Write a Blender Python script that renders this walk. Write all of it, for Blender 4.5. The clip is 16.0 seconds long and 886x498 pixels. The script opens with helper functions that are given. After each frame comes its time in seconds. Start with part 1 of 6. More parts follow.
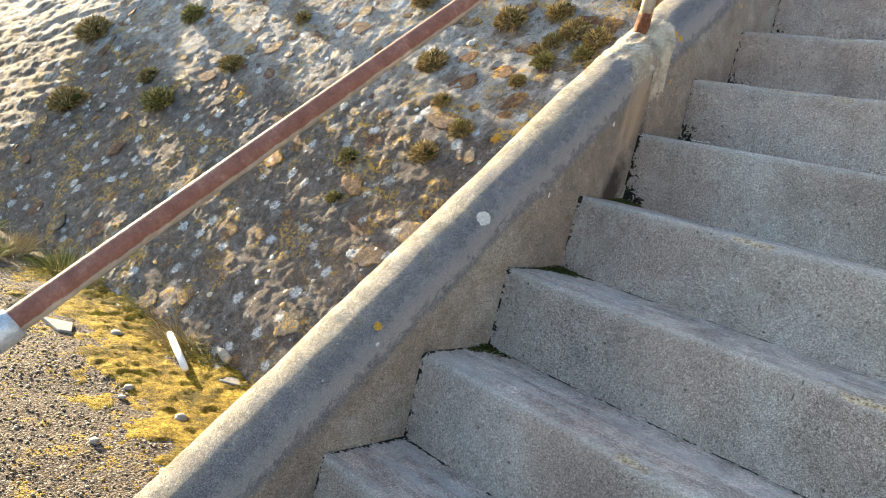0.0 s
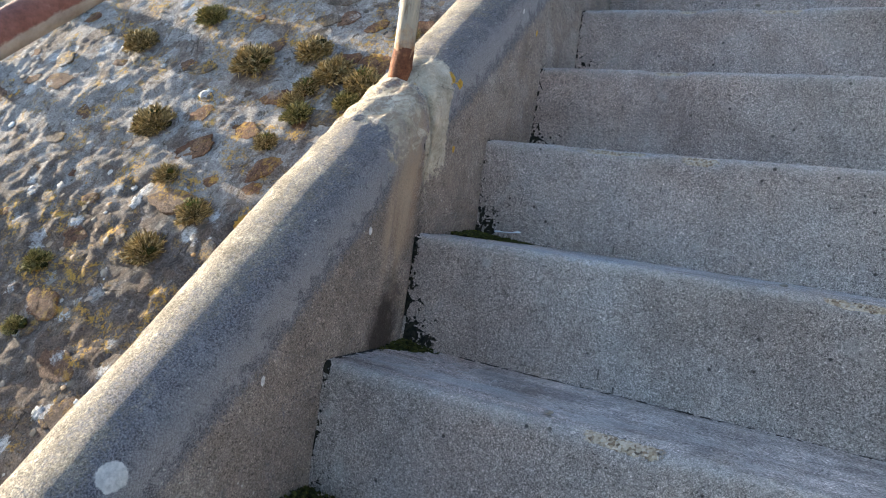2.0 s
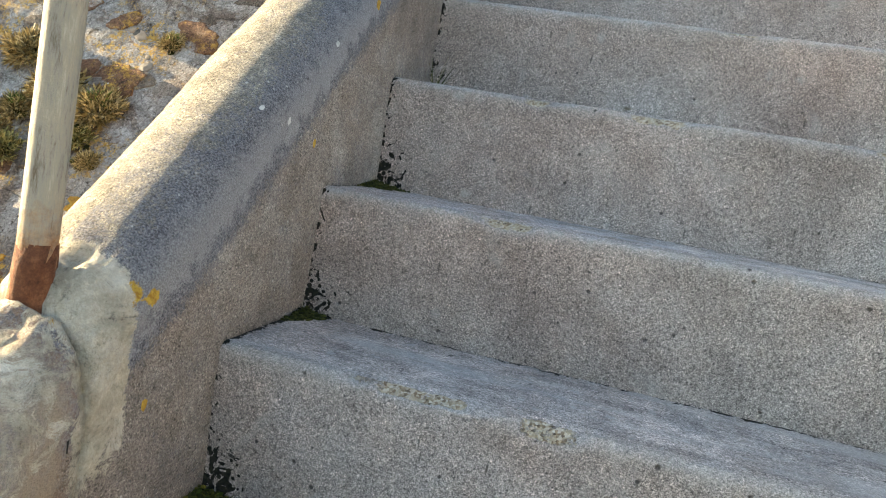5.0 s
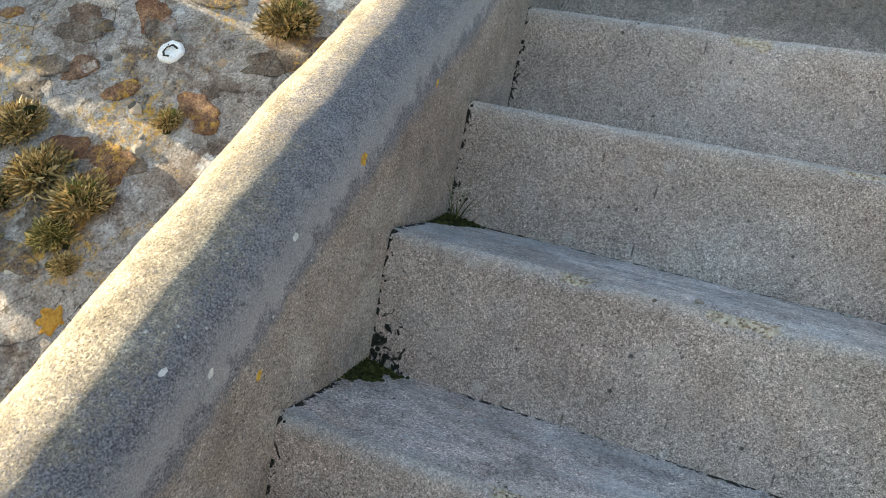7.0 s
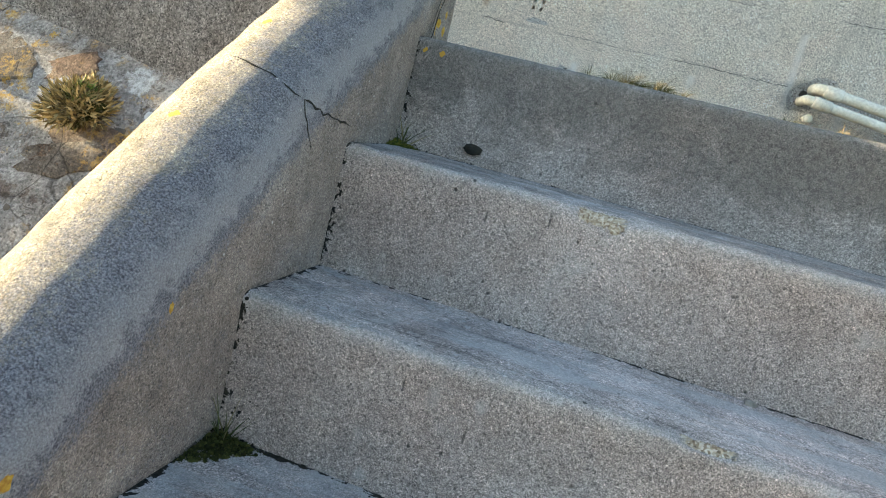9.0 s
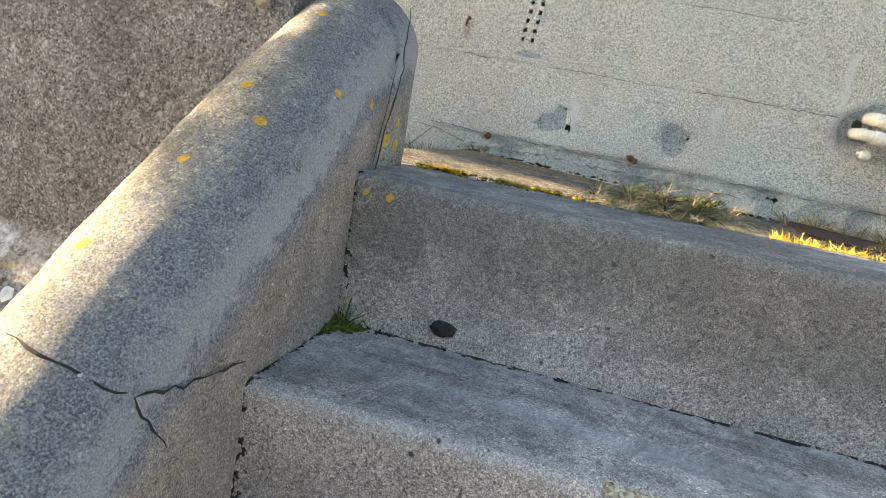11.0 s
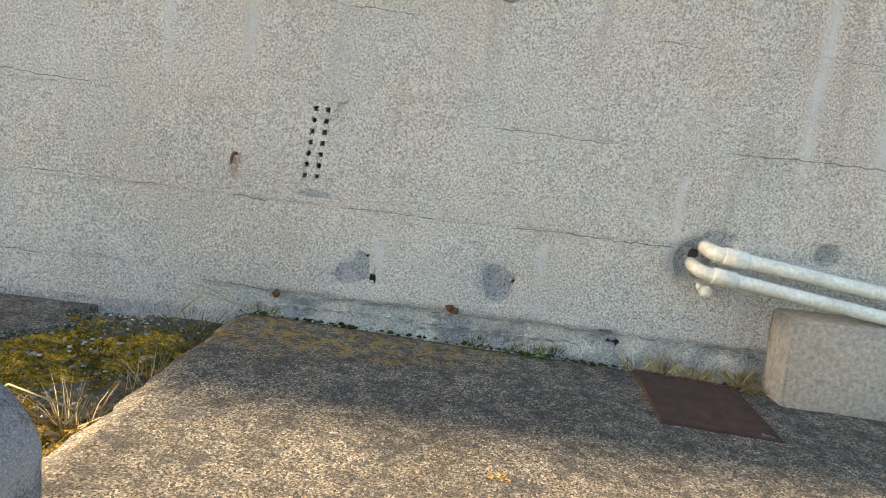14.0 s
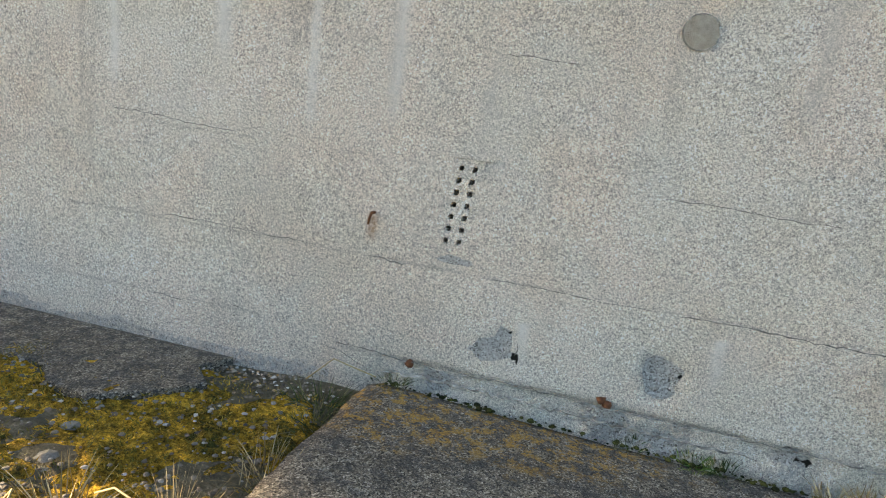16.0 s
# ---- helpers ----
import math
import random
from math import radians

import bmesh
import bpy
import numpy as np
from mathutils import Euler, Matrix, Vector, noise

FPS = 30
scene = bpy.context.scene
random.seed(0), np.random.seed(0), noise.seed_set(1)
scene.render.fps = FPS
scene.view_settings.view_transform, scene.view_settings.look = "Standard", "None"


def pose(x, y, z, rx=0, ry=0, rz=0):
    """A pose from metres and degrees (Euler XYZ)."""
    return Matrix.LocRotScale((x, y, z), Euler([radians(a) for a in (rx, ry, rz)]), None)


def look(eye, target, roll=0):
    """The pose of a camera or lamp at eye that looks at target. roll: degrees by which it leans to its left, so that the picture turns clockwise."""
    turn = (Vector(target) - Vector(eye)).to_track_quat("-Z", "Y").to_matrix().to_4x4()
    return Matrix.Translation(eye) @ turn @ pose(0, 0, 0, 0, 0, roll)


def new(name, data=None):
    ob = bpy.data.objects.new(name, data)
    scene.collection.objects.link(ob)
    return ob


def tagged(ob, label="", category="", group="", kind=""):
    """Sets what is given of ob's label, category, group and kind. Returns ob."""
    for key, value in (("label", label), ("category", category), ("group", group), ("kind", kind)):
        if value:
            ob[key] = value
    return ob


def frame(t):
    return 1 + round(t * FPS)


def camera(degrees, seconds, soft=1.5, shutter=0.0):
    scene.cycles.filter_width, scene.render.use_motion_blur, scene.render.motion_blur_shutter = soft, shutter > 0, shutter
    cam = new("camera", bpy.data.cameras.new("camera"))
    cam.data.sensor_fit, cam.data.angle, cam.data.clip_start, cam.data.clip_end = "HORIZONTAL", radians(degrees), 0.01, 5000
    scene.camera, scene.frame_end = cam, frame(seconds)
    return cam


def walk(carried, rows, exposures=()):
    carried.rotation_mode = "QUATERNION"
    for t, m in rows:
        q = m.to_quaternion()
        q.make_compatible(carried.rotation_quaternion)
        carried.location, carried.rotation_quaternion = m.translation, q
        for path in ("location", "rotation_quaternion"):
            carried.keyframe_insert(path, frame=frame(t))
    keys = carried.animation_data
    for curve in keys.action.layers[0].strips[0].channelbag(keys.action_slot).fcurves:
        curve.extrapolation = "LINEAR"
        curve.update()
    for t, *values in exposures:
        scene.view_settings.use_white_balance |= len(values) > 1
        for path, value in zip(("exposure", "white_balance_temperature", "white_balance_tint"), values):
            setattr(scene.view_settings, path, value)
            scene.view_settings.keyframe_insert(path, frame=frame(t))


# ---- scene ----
cam = camera(63.9, 16.0, soft=1.0)
PATH = [
    (0, (-0.122, -0.026, 1.101), (-1.437, 1.456, 0.831), 13.8),
    (0.5, (-0.195, 0.155, 1.127), (-1.536, 1.621, 0.895), 13.1),
    (1, (-0.312, 0.361, 1.104), (-1.629, 1.857, 0.94), 11.3),
    (1.5, (-0.451, 0.576, 1.195), (-1.626, 2.191, 1.097), 9.2),
    (2, (-0.507, 0.732, 1.312), (-1.441, 2.499, 1.234), 8.3),
    (2.5, (-0.514, 0.876, 1.388), (-1.215, 2.747, 1.289), 8.5),
    (3, (-0.505, 0.984, 1.479), (-1.097, 2.888, 1.332), 9.2),
    (3.5, (-0.527, 1.041, 1.557), (-1.107, 2.945, 1.358), 9.8),
    (4, (-0.598, 1.119, 1.583), (-1.166, 3.024, 1.362), 9.8),
    (4.5, (-0.657, 1.207, 1.679), (-1.178, 3.126, 1.469), 10.0),
    (4.7, (-0.674, 1.239, 1.719), (-1.141, 3.173, 1.515), 10.3),
    (6.8, (-0.728, 1.587, 2.036), (-1.392, 3.446, 1.716), 11.3),
    (7, (-0.756, 1.626, 2.078), (-1.395, 3.495, 1.766), 11.4),
    (7.5, (-0.785, 1.721, 2.179), (-1.321, 3.627, 1.893), 12.2),
    (8, (-0.765, 1.823, 2.237), (-1.197, 3.754, 1.947), 13.8),
    (8.5, (-0.726, 1.894, 2.334), (-1.137, 3.823, 2.001), 14.7),
    (8.7, (-0.721, 1.917, 2.374), (-1.141, 3.843, 2.037), 14.9),
    (10.8, (-0.835, 2.36, 2.668), (-1.303, 4.26, 2.257), 10.0),
    (11, (-0.825, 2.395, 2.688), (-1.272, 4.301, 2.279), 10.3),
    (11.5, (-0.805, 2.468, 2.773), (-1.27, 4.365, 2.343), 11.4),
    (12, (-0.817, 2.534, 2.835), (-1.363, 4.41, 2.407), 11.5),
    (12.5, (-0.85, 2.613, 2.855), (-1.403, 4.488, 2.431), 9.6),
    (12.9, (-0.873, 2.7, 2.929), (-1.337, 4.597, 2.502), 7.7),
    (13, (-0.88, 2.708, 2.949), (-1.284, 4.623, 2.539), 7.8),
    (13.4, (-0.868, 2.772, 3.016), (-1.095, 4.727, 2.659), 6.7),
    (13.5, (-0.861, 2.793, 3.037), (-1.049, 4.75, 2.671), 6.8),
    (14, (-0.814, 2.888, 3.074), (-0.868, 4.855, 2.718), 6.2),
    (14.5, (-0.749, 2.968, 3.139), (-0.808, 4.929, 2.753), 4.8),
    (15, (-0.734, 3.019, 3.205), (-0.886, 4.968, 2.787), 3.9),
    (15.5, (-0.758, 3.061, 3.211), (-1.067, 4.99, 2.783), 5.1),
    (16, (-0.837, 3.128, 3.236), (-1.325, 5.016, 2.79), 6.9),
]
walk(cam, [(t, look(eye, target, roll)) for t, eye, target, roll in PATH],
     [(0.0, 2.9, 5900, 5), (1.5, 2.8, 5500, 3), (2.5, 2.4, 5250, 14), (3.0, 2.75, 5450, 13), (3.5, 2.93, 5950, 10), (4.5, 3.08, 6250, 4), (7.0, 3.0, 6200, 4), (8.5, 3.05, 6050, 2), (11.0, 3.25, 6550, 8), (12.0, 3.3, 6650, 11), (13.0, 3.28, 6650, 11), (14.5, 3.15, 6350, 8), (16.0, 3.15, 6350, 8)])

# ---- light ----
SUN_EL, SUN_AZ = 14.0, 1.5      # the sun stands low over -x, a little behind the upper wall
world = bpy.data.worlds.new("sky")
scene.world = world
world.use_nodes = True
wn, wl = world.node_tree.nodes, world.node_tree.links
sky = wn.new("ShaderNodeTexSky")
sky.sky_type = 'NISHITA'
sky.sun_disc = False
sun_dir = Vector((-math.cos(radians(SUN_EL)) * math.cos(radians(SUN_AZ)), math.cos(radians(SUN_EL)) * math.sin(radians(SUN_AZ)), math.sin(radians(SUN_EL))))
sky.sun_elevation = radians(SUN_EL)
sky.sun_rotation = math.atan2(sun_dir.x, sun_dir.y)
sky.air_density, sky.dust_density = 1.0, 1.5
wl.new(sky.outputs[0], wn["Background"].inputs[0])
wn["Background"].inputs[1].default_value = 0.085
sun = new("sun", bpy.data.lights.new("sun", 'SUN'))
sun.data.energy, sun.data.angle, sun.data.color = 4.8, radians(0.6), (1.0, 0.76, 0.48)
sun.matrix_world = look(sun_dir * 60, (0, 0, 0))


# ---- material kit ----
class Mat:
    def __init__(self, name):
        self.m = bpy.data.materials.new(name)
        self.m.use_nodes = True
        self.n, self.l = self.m.node_tree.nodes, self.m.node_tree.links
        self.b = self.n["Principled BSDF"]
        self.geo = self.n.new("ShaderNodeNewGeometry")
        self.pos = self.geo.outputs["Position"]

    def put(self, sock, v):
        if isinstance(v, (int, float)):
            sock.default_value = v
        elif isinstance(v, tuple):
            sock.default_value = (*v, 1.0) if len(v) == 3 and sock.type == 'RGBA' else v
        else:
            self.l.new(v, sock)

    def scaled(self, s):
        n = self.n.new("ShaderNodeVectorMath")
        n.operation = 'MULTIPLY'
        self.l.new(self.pos, n.inputs[0])
        n.inputs[1].default_value = s
        return n.outputs[0]

    def height(self):
        n = self.n.new("ShaderNodeSeparateXYZ")
        self.l.new(self.pos, n.inputs[0])
        return n.outputs[2]

    def warp(self, amount, scale):
        n, a = self.n.new("ShaderNodeTexNoise"), self.n.new("ShaderNodeVectorMath")
        n.inputs["Scale"].default_value, n.inputs["Detail"].default_value = scale, 5
        self.l.new(self.pos, n.inputs["Vector"])
        a.operation = 'MULTIPLY_ADD'
        self.l.new(n.outputs["Color"], a.inputs[0])
        a.inputs[1].default_value = (amount, amount, amount)
        self.l.new(self.pos, a.inputs[2])
        return a.outputs[0]

    def noise(self, scale, detail=4, rough=0.6, vec=None, dist=0.0):
        n = self.n.new("ShaderNodeTexNoise")
        self.l.new(vec or self.pos, n.inputs["Vector"])
        n.inputs["Scale"].default_value, n.inputs["Detail"].default_value = scale, detail
        n.inputs["Roughness"].default_value, n.inputs["Distortion"].default_value = rough, dist
        return n.outputs["Fac"]

    def vor(self, scale, feature='F1', vec=None, out="Distance", rnd=1.0):
        n = self.n.new("ShaderNodeTexVoronoi")
        n.feature = feature
        self.l.new(vec or self.pos, n.inputs["Vector"])
        n.inputs["Scale"].default_value = scale
        n.inputs["Randomness"].default_value = rnd
        return n.outputs[out]

    def ramp(self, fac, stops):
        n = self.n.new("ShaderNodeValToRGB")
        els = n.color_ramp.elements
        while len(els) < len(stops):
            els.new(0.5)
        for e, (p, c) in zip(els, stops):
            e.position = p
            e.color = (c, c, c, 1) if isinstance(c, (int, float)) else (*c, 1)
        self.put(n.inputs[0], fac)
        return n.outputs[0]

    def mix(self, fac, a, b, blend='MIX'):
        n = self.n.new("ShaderNodeMix")
        n.data_type, n.blend_type = 'RGBA', blend
        self.put(n.inputs[0], fac)
        self.put(n.inputs[6], a)
        self.put(n.inputs[7], b)
        return n.outputs[2]

    def op(self, kind, a, b=0.5, c=0.0):
        n = self.n.new("ShaderNodeMath")
        n.operation = kind
        self.put(n.inputs[0], a)
        self.put(n.inputs[1], b)
        self.put(n.inputs[2], c)
        return n.outputs[0]

    def attr(self, name):
        n = self.n.new("ShaderNodeAttribute")
        n.attribute_name = name
        return n.outputs["Fac"]

    def rand(self):
        return self.n.new("ShaderNodeObjectInfo").outputs["Random"]

    def island(self):
        return self.geo.outputs["Random Per Island"]

    def bump(self, h, strength, dist, normal=None):
        n = self.n.new("ShaderNodeBump")
        n.inputs["Strength"].default_value, n.inputs["Distance"].default_value = strength, dist
        self.put(n.inputs["Height"], h)
        if normal:
            self.l.new(normal, n.inputs["Normal"])
        return n.outputs[0]

    def done(self, color, rough=0.9, normal=None, metal=0.0, spec=0.3):
        self.put(self.b.inputs["Base Color"], color)
        self.put(self.b.inputs["Roughness"], rough)
        self.put(self.b.inputs["Metallic"], metal)
        self.put(self.b.inputs["Specular IOR Level"], spec)
        if normal:
            self.l.new(normal, self.b.inputs["Normal"])
        return self.m


def step_concrete():
    k = Mat("step concrete")
    broad = k.noise(3.2, 6, 0.65, dist=0.4)
    mid = k.noise(17, 6, 0.7)
    fine = k.noise(620, 3, 0.7)
    c = k.ramp(broad, [(0.3, (0.228, 0.200, 0.174)), (0.5, (0.310, 0.279, 0.244)), (0.68, (0.372, 0.350, 0.316))])
    c = k.mix(0.6, c, k.ramp(mid, [(0.28, 0.70), (0.5, 1.0), (0.72, 1.24)]), 'MULTIPLY')
    c = k.mix(0.95, c, k.ramp(fine, [(0.34, 0.30), (0.48, 0.95), (0.66, 1.85)]), 'MULTIPLY')
    c = k.mix(0.7, c, k.ramp(k.noise(210, 4, 0.75), [(0.34, 0.45), (0.45, 0.95), (0.62, 1.35)]), 'MULTIPLY')
    c = k.mix(0.9, c, k.ramp(k.vor(820, out="Color"), [(0.0, 0.18), (0.2, 0.80), (0.62, 1.0), (0.88, 1.28), (1.0, 1.9)]), 'MULTIPLY')
    c = k.mix(0.95, c, k.ramp(k.vor(410, out="Color"), [(0.0, 0.22), (0.22, 0.80), (0.62, 1.02), (0.88, 1.32), (1.0, 1.9)]), 'MULTIPLY')
    c = k.mix(0.8, c, k.ramp(k.noise(0.9, 3), [(0.38, (1.10, 0.96, 0.97)), (0.62, (0.95, 0.99, 1.09))]), 'MULTIPLY')
    # pale salt blooms on the risers
    bloom = k.ramp(k.noise(9, 5, 0.55, dist=0.8), [(0.6, 0.0), (0.7, 1.0)])
    c = k.mix(k.op('MULTIPLY', bloom, 0.32), c, (0.42, 0.41, 0.39))
    # brush and trowel lines on the treads; skylight on them lifted into the colour
    lines = k.noise(1.0, 5, 0.6, vec=k.scaled((2.2, 52.0, 20.0)), dist=0.5)
    tread = k.attr("tread")
    c = k.mix(k.op('MULTIPLY', tread, 0.85), c, k.mix(1.0, c, k.ramp(lines, [(0.30, 0.45), (0.36, 0.95), (0.5, 1.15), (0.7, 1.4)]), 'MULTIPLY'))
    c = k.mix(k.op('MULTIPLY', tread, 0.7), c, k.mix(1.0, c, k.ramp(k.noise(11, 7, 0.75, dist=0.5), [(0.36, 0.55), (0.5, 1.0), (0.62, 1.45)]), 'MULTIPLY'))
    c = k.mix(k.op('MULTIPLY', tread, k.ramp(k.noise(42, 4, 0.7), [(0.58, 0.0), (0.66, 0.5)])), c, (0.46, 0.46, 0.45))
    smear = k.noise(1.0, 5, 0.65, vec=k.scaled((2.2, 14.0, 6.0)), dist=0.3)
    c = k.mix(k.op('MULTIPLY', tread, k.ramp(smear, [(0.50, 0.0), (0.62, 0.5)])), c, (0.42, 0.425, 0.43))
    # worn pale arris
    edge = k.op('MULTIPLY', k.attr("edge"), k.ramp(k.noise(28, 5, 0.7), [(0.3, 0.1), (0.65, 0.8)]))
    c = k.mix(k.op('MULTIPLY', edge, 0.75), c, k.ramp(fine, [(0.35, (0.30, 0.30, 0.29)), (0.6, (0.52, 0.52, 0.50))]))
    # pits and scratches
    pit = k.op('MULTIPLY', k.ramp(k.op('ADD', k.vor(30), k.op('MULTIPLY', k.noise(150, 3), 0.12)), [(0.12, 1.0), (0.17, 0.0)]), k.ramp(k.noise(6, 3), [(0.48, 0.0), (0.55, 1.0)]))
    scratch = k.op('MULTIPLY', k.ramp(k.vor(1.0, vec=k.scaled((46.0, 46.0, 7.5))), [(0.055, 1.0), (0.09, 0.0)]), k.ramp(k.noise(4, 3), [(0.45, 0.0), (0.52, 1.0)]))
    pit = k.op('MAXIMUM', pit, k.op('MULTIPLY', scratch, 0.8))
    spot = k.op('MULTIPLY', k.ramp(k.op('ADD', k.vor(13), k.op('MULTIPLY', k.noise(60, 4, 0.7), 0.4)), [(0.26, 1.0), (0.36, 0.0)]), k.ramp(k.noise(5, 3), [(0.50, 0.0), (0.58, 1.0)]))
    c = k.mix(k.op('MULTIPLY', spot, 0.45), c, (0.43, 0.42, 0.41))
    c = k.mix(k.op('MULTIPLY', pit, 0.85), c, (0.035, 0.033, 0.03))
    damp = k.ramp(k.op('ADD', k.op('MULTIPLY', k.attr("damp"), 0.55), k.op('MULTIPLY', k.noise(15, 9, 0.85, dist=0.7), 0.8)), [(0.60, 0.0), (0.80, 1.0)])
    c = k.mix(k.op('MULTIPLY', damp, 0.78), c, k.ramp(k.op('ADD', k.op('MULTIPLY', fine, 0.5), k.op('MULTIPLY', k.noise(130, 6, 0.8), 0.5)), [(0.36, (0.020, 0.019, 0.018)), (0.48, (0.085, 0.081, 0.075)), (0.60, (0.20, 0.192, 0.178))]))
    # chips that bare the aggregate
    chip = k.ramp(k.op('MULTIPLY', k.attr("chip"), k.op('ADD', k.op('MULTIPLY', k.noise(75, 8, 0.85, dist=0.5), 2.2), -0.25)), [(0.62, 0.0), (0.74, 0.9)])
    agg = k.ramp(k.vor(300, out="Color"), [(0.0, (0.05, 0.035, 0.022)), (0.25, (0.24, 0.17, 0.10)), (0.5, (0.42, 0.35, 0.24)), (1.0, (0.66, 0.60, 0.49))])
    c = k.mix(chip, c, agg)
    # algae and soot-black growth
    grow = k.attr("dirt")
    dirt = k.op('ADD', grow, k.op('MULTIPLY', k.noise(48, 5, 0.62, dist=1.0), 1.5))
    dm = k.ramp(k.op('MULTIPLY', dirt, 0.5), [(0.600, 0.0), (0.618, 1.0)])
    dots = k.op('ADD', k.op('MULTIPLY', k.vor(75), -1.0), k.op('ADD', k.op('MULTIPLY', grow, 0.95), k.op('MULTIPLY', k.noise(30, 3), 0.7)))
    dm = k.op('MAXIMUM', dm, k.op('MULTIPLY', k.ramp(dots, [(0.53, 0.0), (0.56, 1.0)]), k.ramp(grow, [(0.03, 0.0), (0.12, 1.0)])))
    c = k.mix(dm, c, k.ramp(k.noise(140), [(0.4, (0.006, 0.006, 0.005)), (0.75, (0.035, 0.031, 0.02))]))
    # orange lichen
    lich = k.op('ADD', k.attr("lichen_y"), k.op('MULTIPLY', k.noise(110, 5, 0.7), 0.5))
    c = k.mix(k.ramp(lich, [(0.78, 0.0), (0.86, 1.0)]), c, (0.52, 0.30, 0.04))
    h = k.op('ADD', k.op('MULTIPLY', fine, 0.55), k.op('MULTIPLY', k.noise(240, 4, 0.7), 0.5))
    h = k.op('SUBTRACT', h, k.op('MULTIPLY', pit, 0.8))
    h = k.op('ADD', h, k.op('MULTIPLY', k.op('MULTIPLY', chip, k.vor(260)), 0.7))
    nrm = k.bump(h, 1.0, 0.005)
    nrm = k.bump(k.noise(14, 5), 0.35, 0.01, nrm)
    return k.done(c, k.ramp(mid, [(0.3, 0.82), (0.7, 0.95)]), nrm, spec=0.25)


def parapet_concrete():
    k = Mat("parapet concrete")
    broad, mid, fine = k.noise(2.6, 6, 0.65), k.noise(20, 6, 0.7), k.noise(520, 3, 0.7)
    face = k.ramp(k.op('ADD', k.op('MULTIPLY', broad, 0.6), k.op('MULTIPLY', k.noise(7, 7, 0.75, dist=0.6), 0.4)), [(0.34, (0.17, 0.142, 0.122)), (0.5, (0.28, 0.240, 0.205)), (0.64, (0.37, 0.345, 0.315))])
    cap = k.ramp(k.op('ADD', k.op('MULTIPLY', mid, 0.5), k.op('MULTIPLY', k.noise(110, 6, 0.8), 0.5)), [(0.34, (0.15, 0.13, 0.10)), (0.5, (0.30, 0.268, 0.21)), (0.66, (0.42, 0.38, 0.305))])
    capm = k.attr("cap")
    c = k.mix(capm, face, cap)
    c = k.mix(0.7, c, k.ramp(mid, [(0.28, 0.68), (0.5, 1.0), (0.72, 1.28)]), 'MULTIPLY')
    c = k.mix(0.9, c, k.ramp(fine, [(0.3, 0.42), (0.5, 0.98), (0.7, 1.7)]), 'MULTIPLY')
    c = k.mix(0.9, c, k.ramp(k.vor(700, out="Color"), [(0.0, 0.14), (0.22, 0.82), (0.62, 1.0), (0.88, 1.28), (1.0, 1.8)]), 'MULTIPLY')
    c = k.mix(0.95, c, k.ramp(k.vor(390, out="Color"), [(0.0, 0.22), (0.22, 0.80), (0.62, 1.02), (0.88, 1.32), (1.0, 1.9)]), 'MULTIPLY')
    # blue-black lichen crust along the shoulder
    crust = k.op('ADD', k.op('MULTIPLY', k.attr("crust"), 0.50), k.op('MULTIPLY', k.op('ADD', k.op('MULTIPLY', k.noise(190, 6, 0.85), 0.55), k.op('MULTIPLY', k.noise(26, 8, 0.85, dist=0.4), 0.5)), 1.1))
    cm = k.ramp(crust, [(0.61, 0.0), (0.75, 1.0)])
    c = k.mix(k.op('MULTIPLY', k.ramp(k.noise(17, 9, 0.85, dist=0.3), [(0.50, 0.0), (0.58, 0.4)]), k.op('ADD', capm, 0.25)), c, k.ramp(fine, [(0.35, (0.08, 0.078, 0.076)), (0.65, (0.22, 0.21, 0.195))]))
    c = k.mix(k.op('MULTIPLY', cm, 0.85), c, k.ramp(k.noise(430, 4), [(0.36, (0.045, 0.047, 0.064)), (0.50, (0.14, 0.144, 0.172)), (0.64, (0.29, 0.296, 0.325))]))
    # a bloom of pale grey lichen below the crust
    pale = k.op('MULTIPLY', k.ramp(k.op('ADD', k.op('MULTIPLY', k.attr("crust"), 0.35), k.noise(38, 8, 0.85, dist=0.5)), [(0.66, 0.0), (0.76, 0.75)]), k.op('SUBTRACT', 1.0, k.op('MULTIPLY', capm, 0.6)))
    c = k.mix(pale, c, k.ramp(fine, [(0.35, (0.25, 0.25, 0.255)), (0.65, (0.52, 0.52, 0.53))]))
    # white flecks
    tiny = k.op('MULTIPLY', k.ramp(k.op('ADD', k.vor(150), k.op('MULTIPLY', k.noise(420, 4, 0.8), 0.5)), [(0.30, 0.7), (0.36, 0.0)]), k.ramp(k.noise(9, 3), [(0.46, 0.0), (0.54, 1.0)]))
    c = k.mix(tiny, c, (0.58, 0.57, 0.54))
    fleck = k.op('MULTIPLY', k.ramp(k.op('ADD', k.vor(44), k.op('MULTIPLY', k.noise(160, 4, 0.8), 0.3)), [(0.19, 1.0), (0.25, 0.0)]), k.ramp(k.noise(6, 3), [(0.46, 0.0), (0.55, 1.0)]))
    c = k.mix(k.op('MULTIPLY', fleck, 0.8), c, (0.60, 0.59, 0.55))
    white = k.op('ADD', k.attr("lichen_w"), k.op('MULTIPLY', k.noise(90, 5, 0.7), 0.35))
    c = k.mix(k.ramp(white, [(0.66, 0.0), (0.72, 1.0)]), c, k.ramp(k.noise(130), [(0.35, (0.50, 0.51, 0.50)), (0.6, (0.72, 0.72, 0.70))]))
    lich = k.op('ADD', k.attr("lichen_y"), k.op('MULTIPLY', k.noise(110, 5, 0.7), 0.5))
    c = k.mix(k.ramp(lich, [(0.78, 0.0), (0.86, 1.0)]), c, k.ramp(k.noise(160), [(0.4, (0.42, 0.22, 0.03)), (0.6, (0.62, 0.40, 0.06))]))
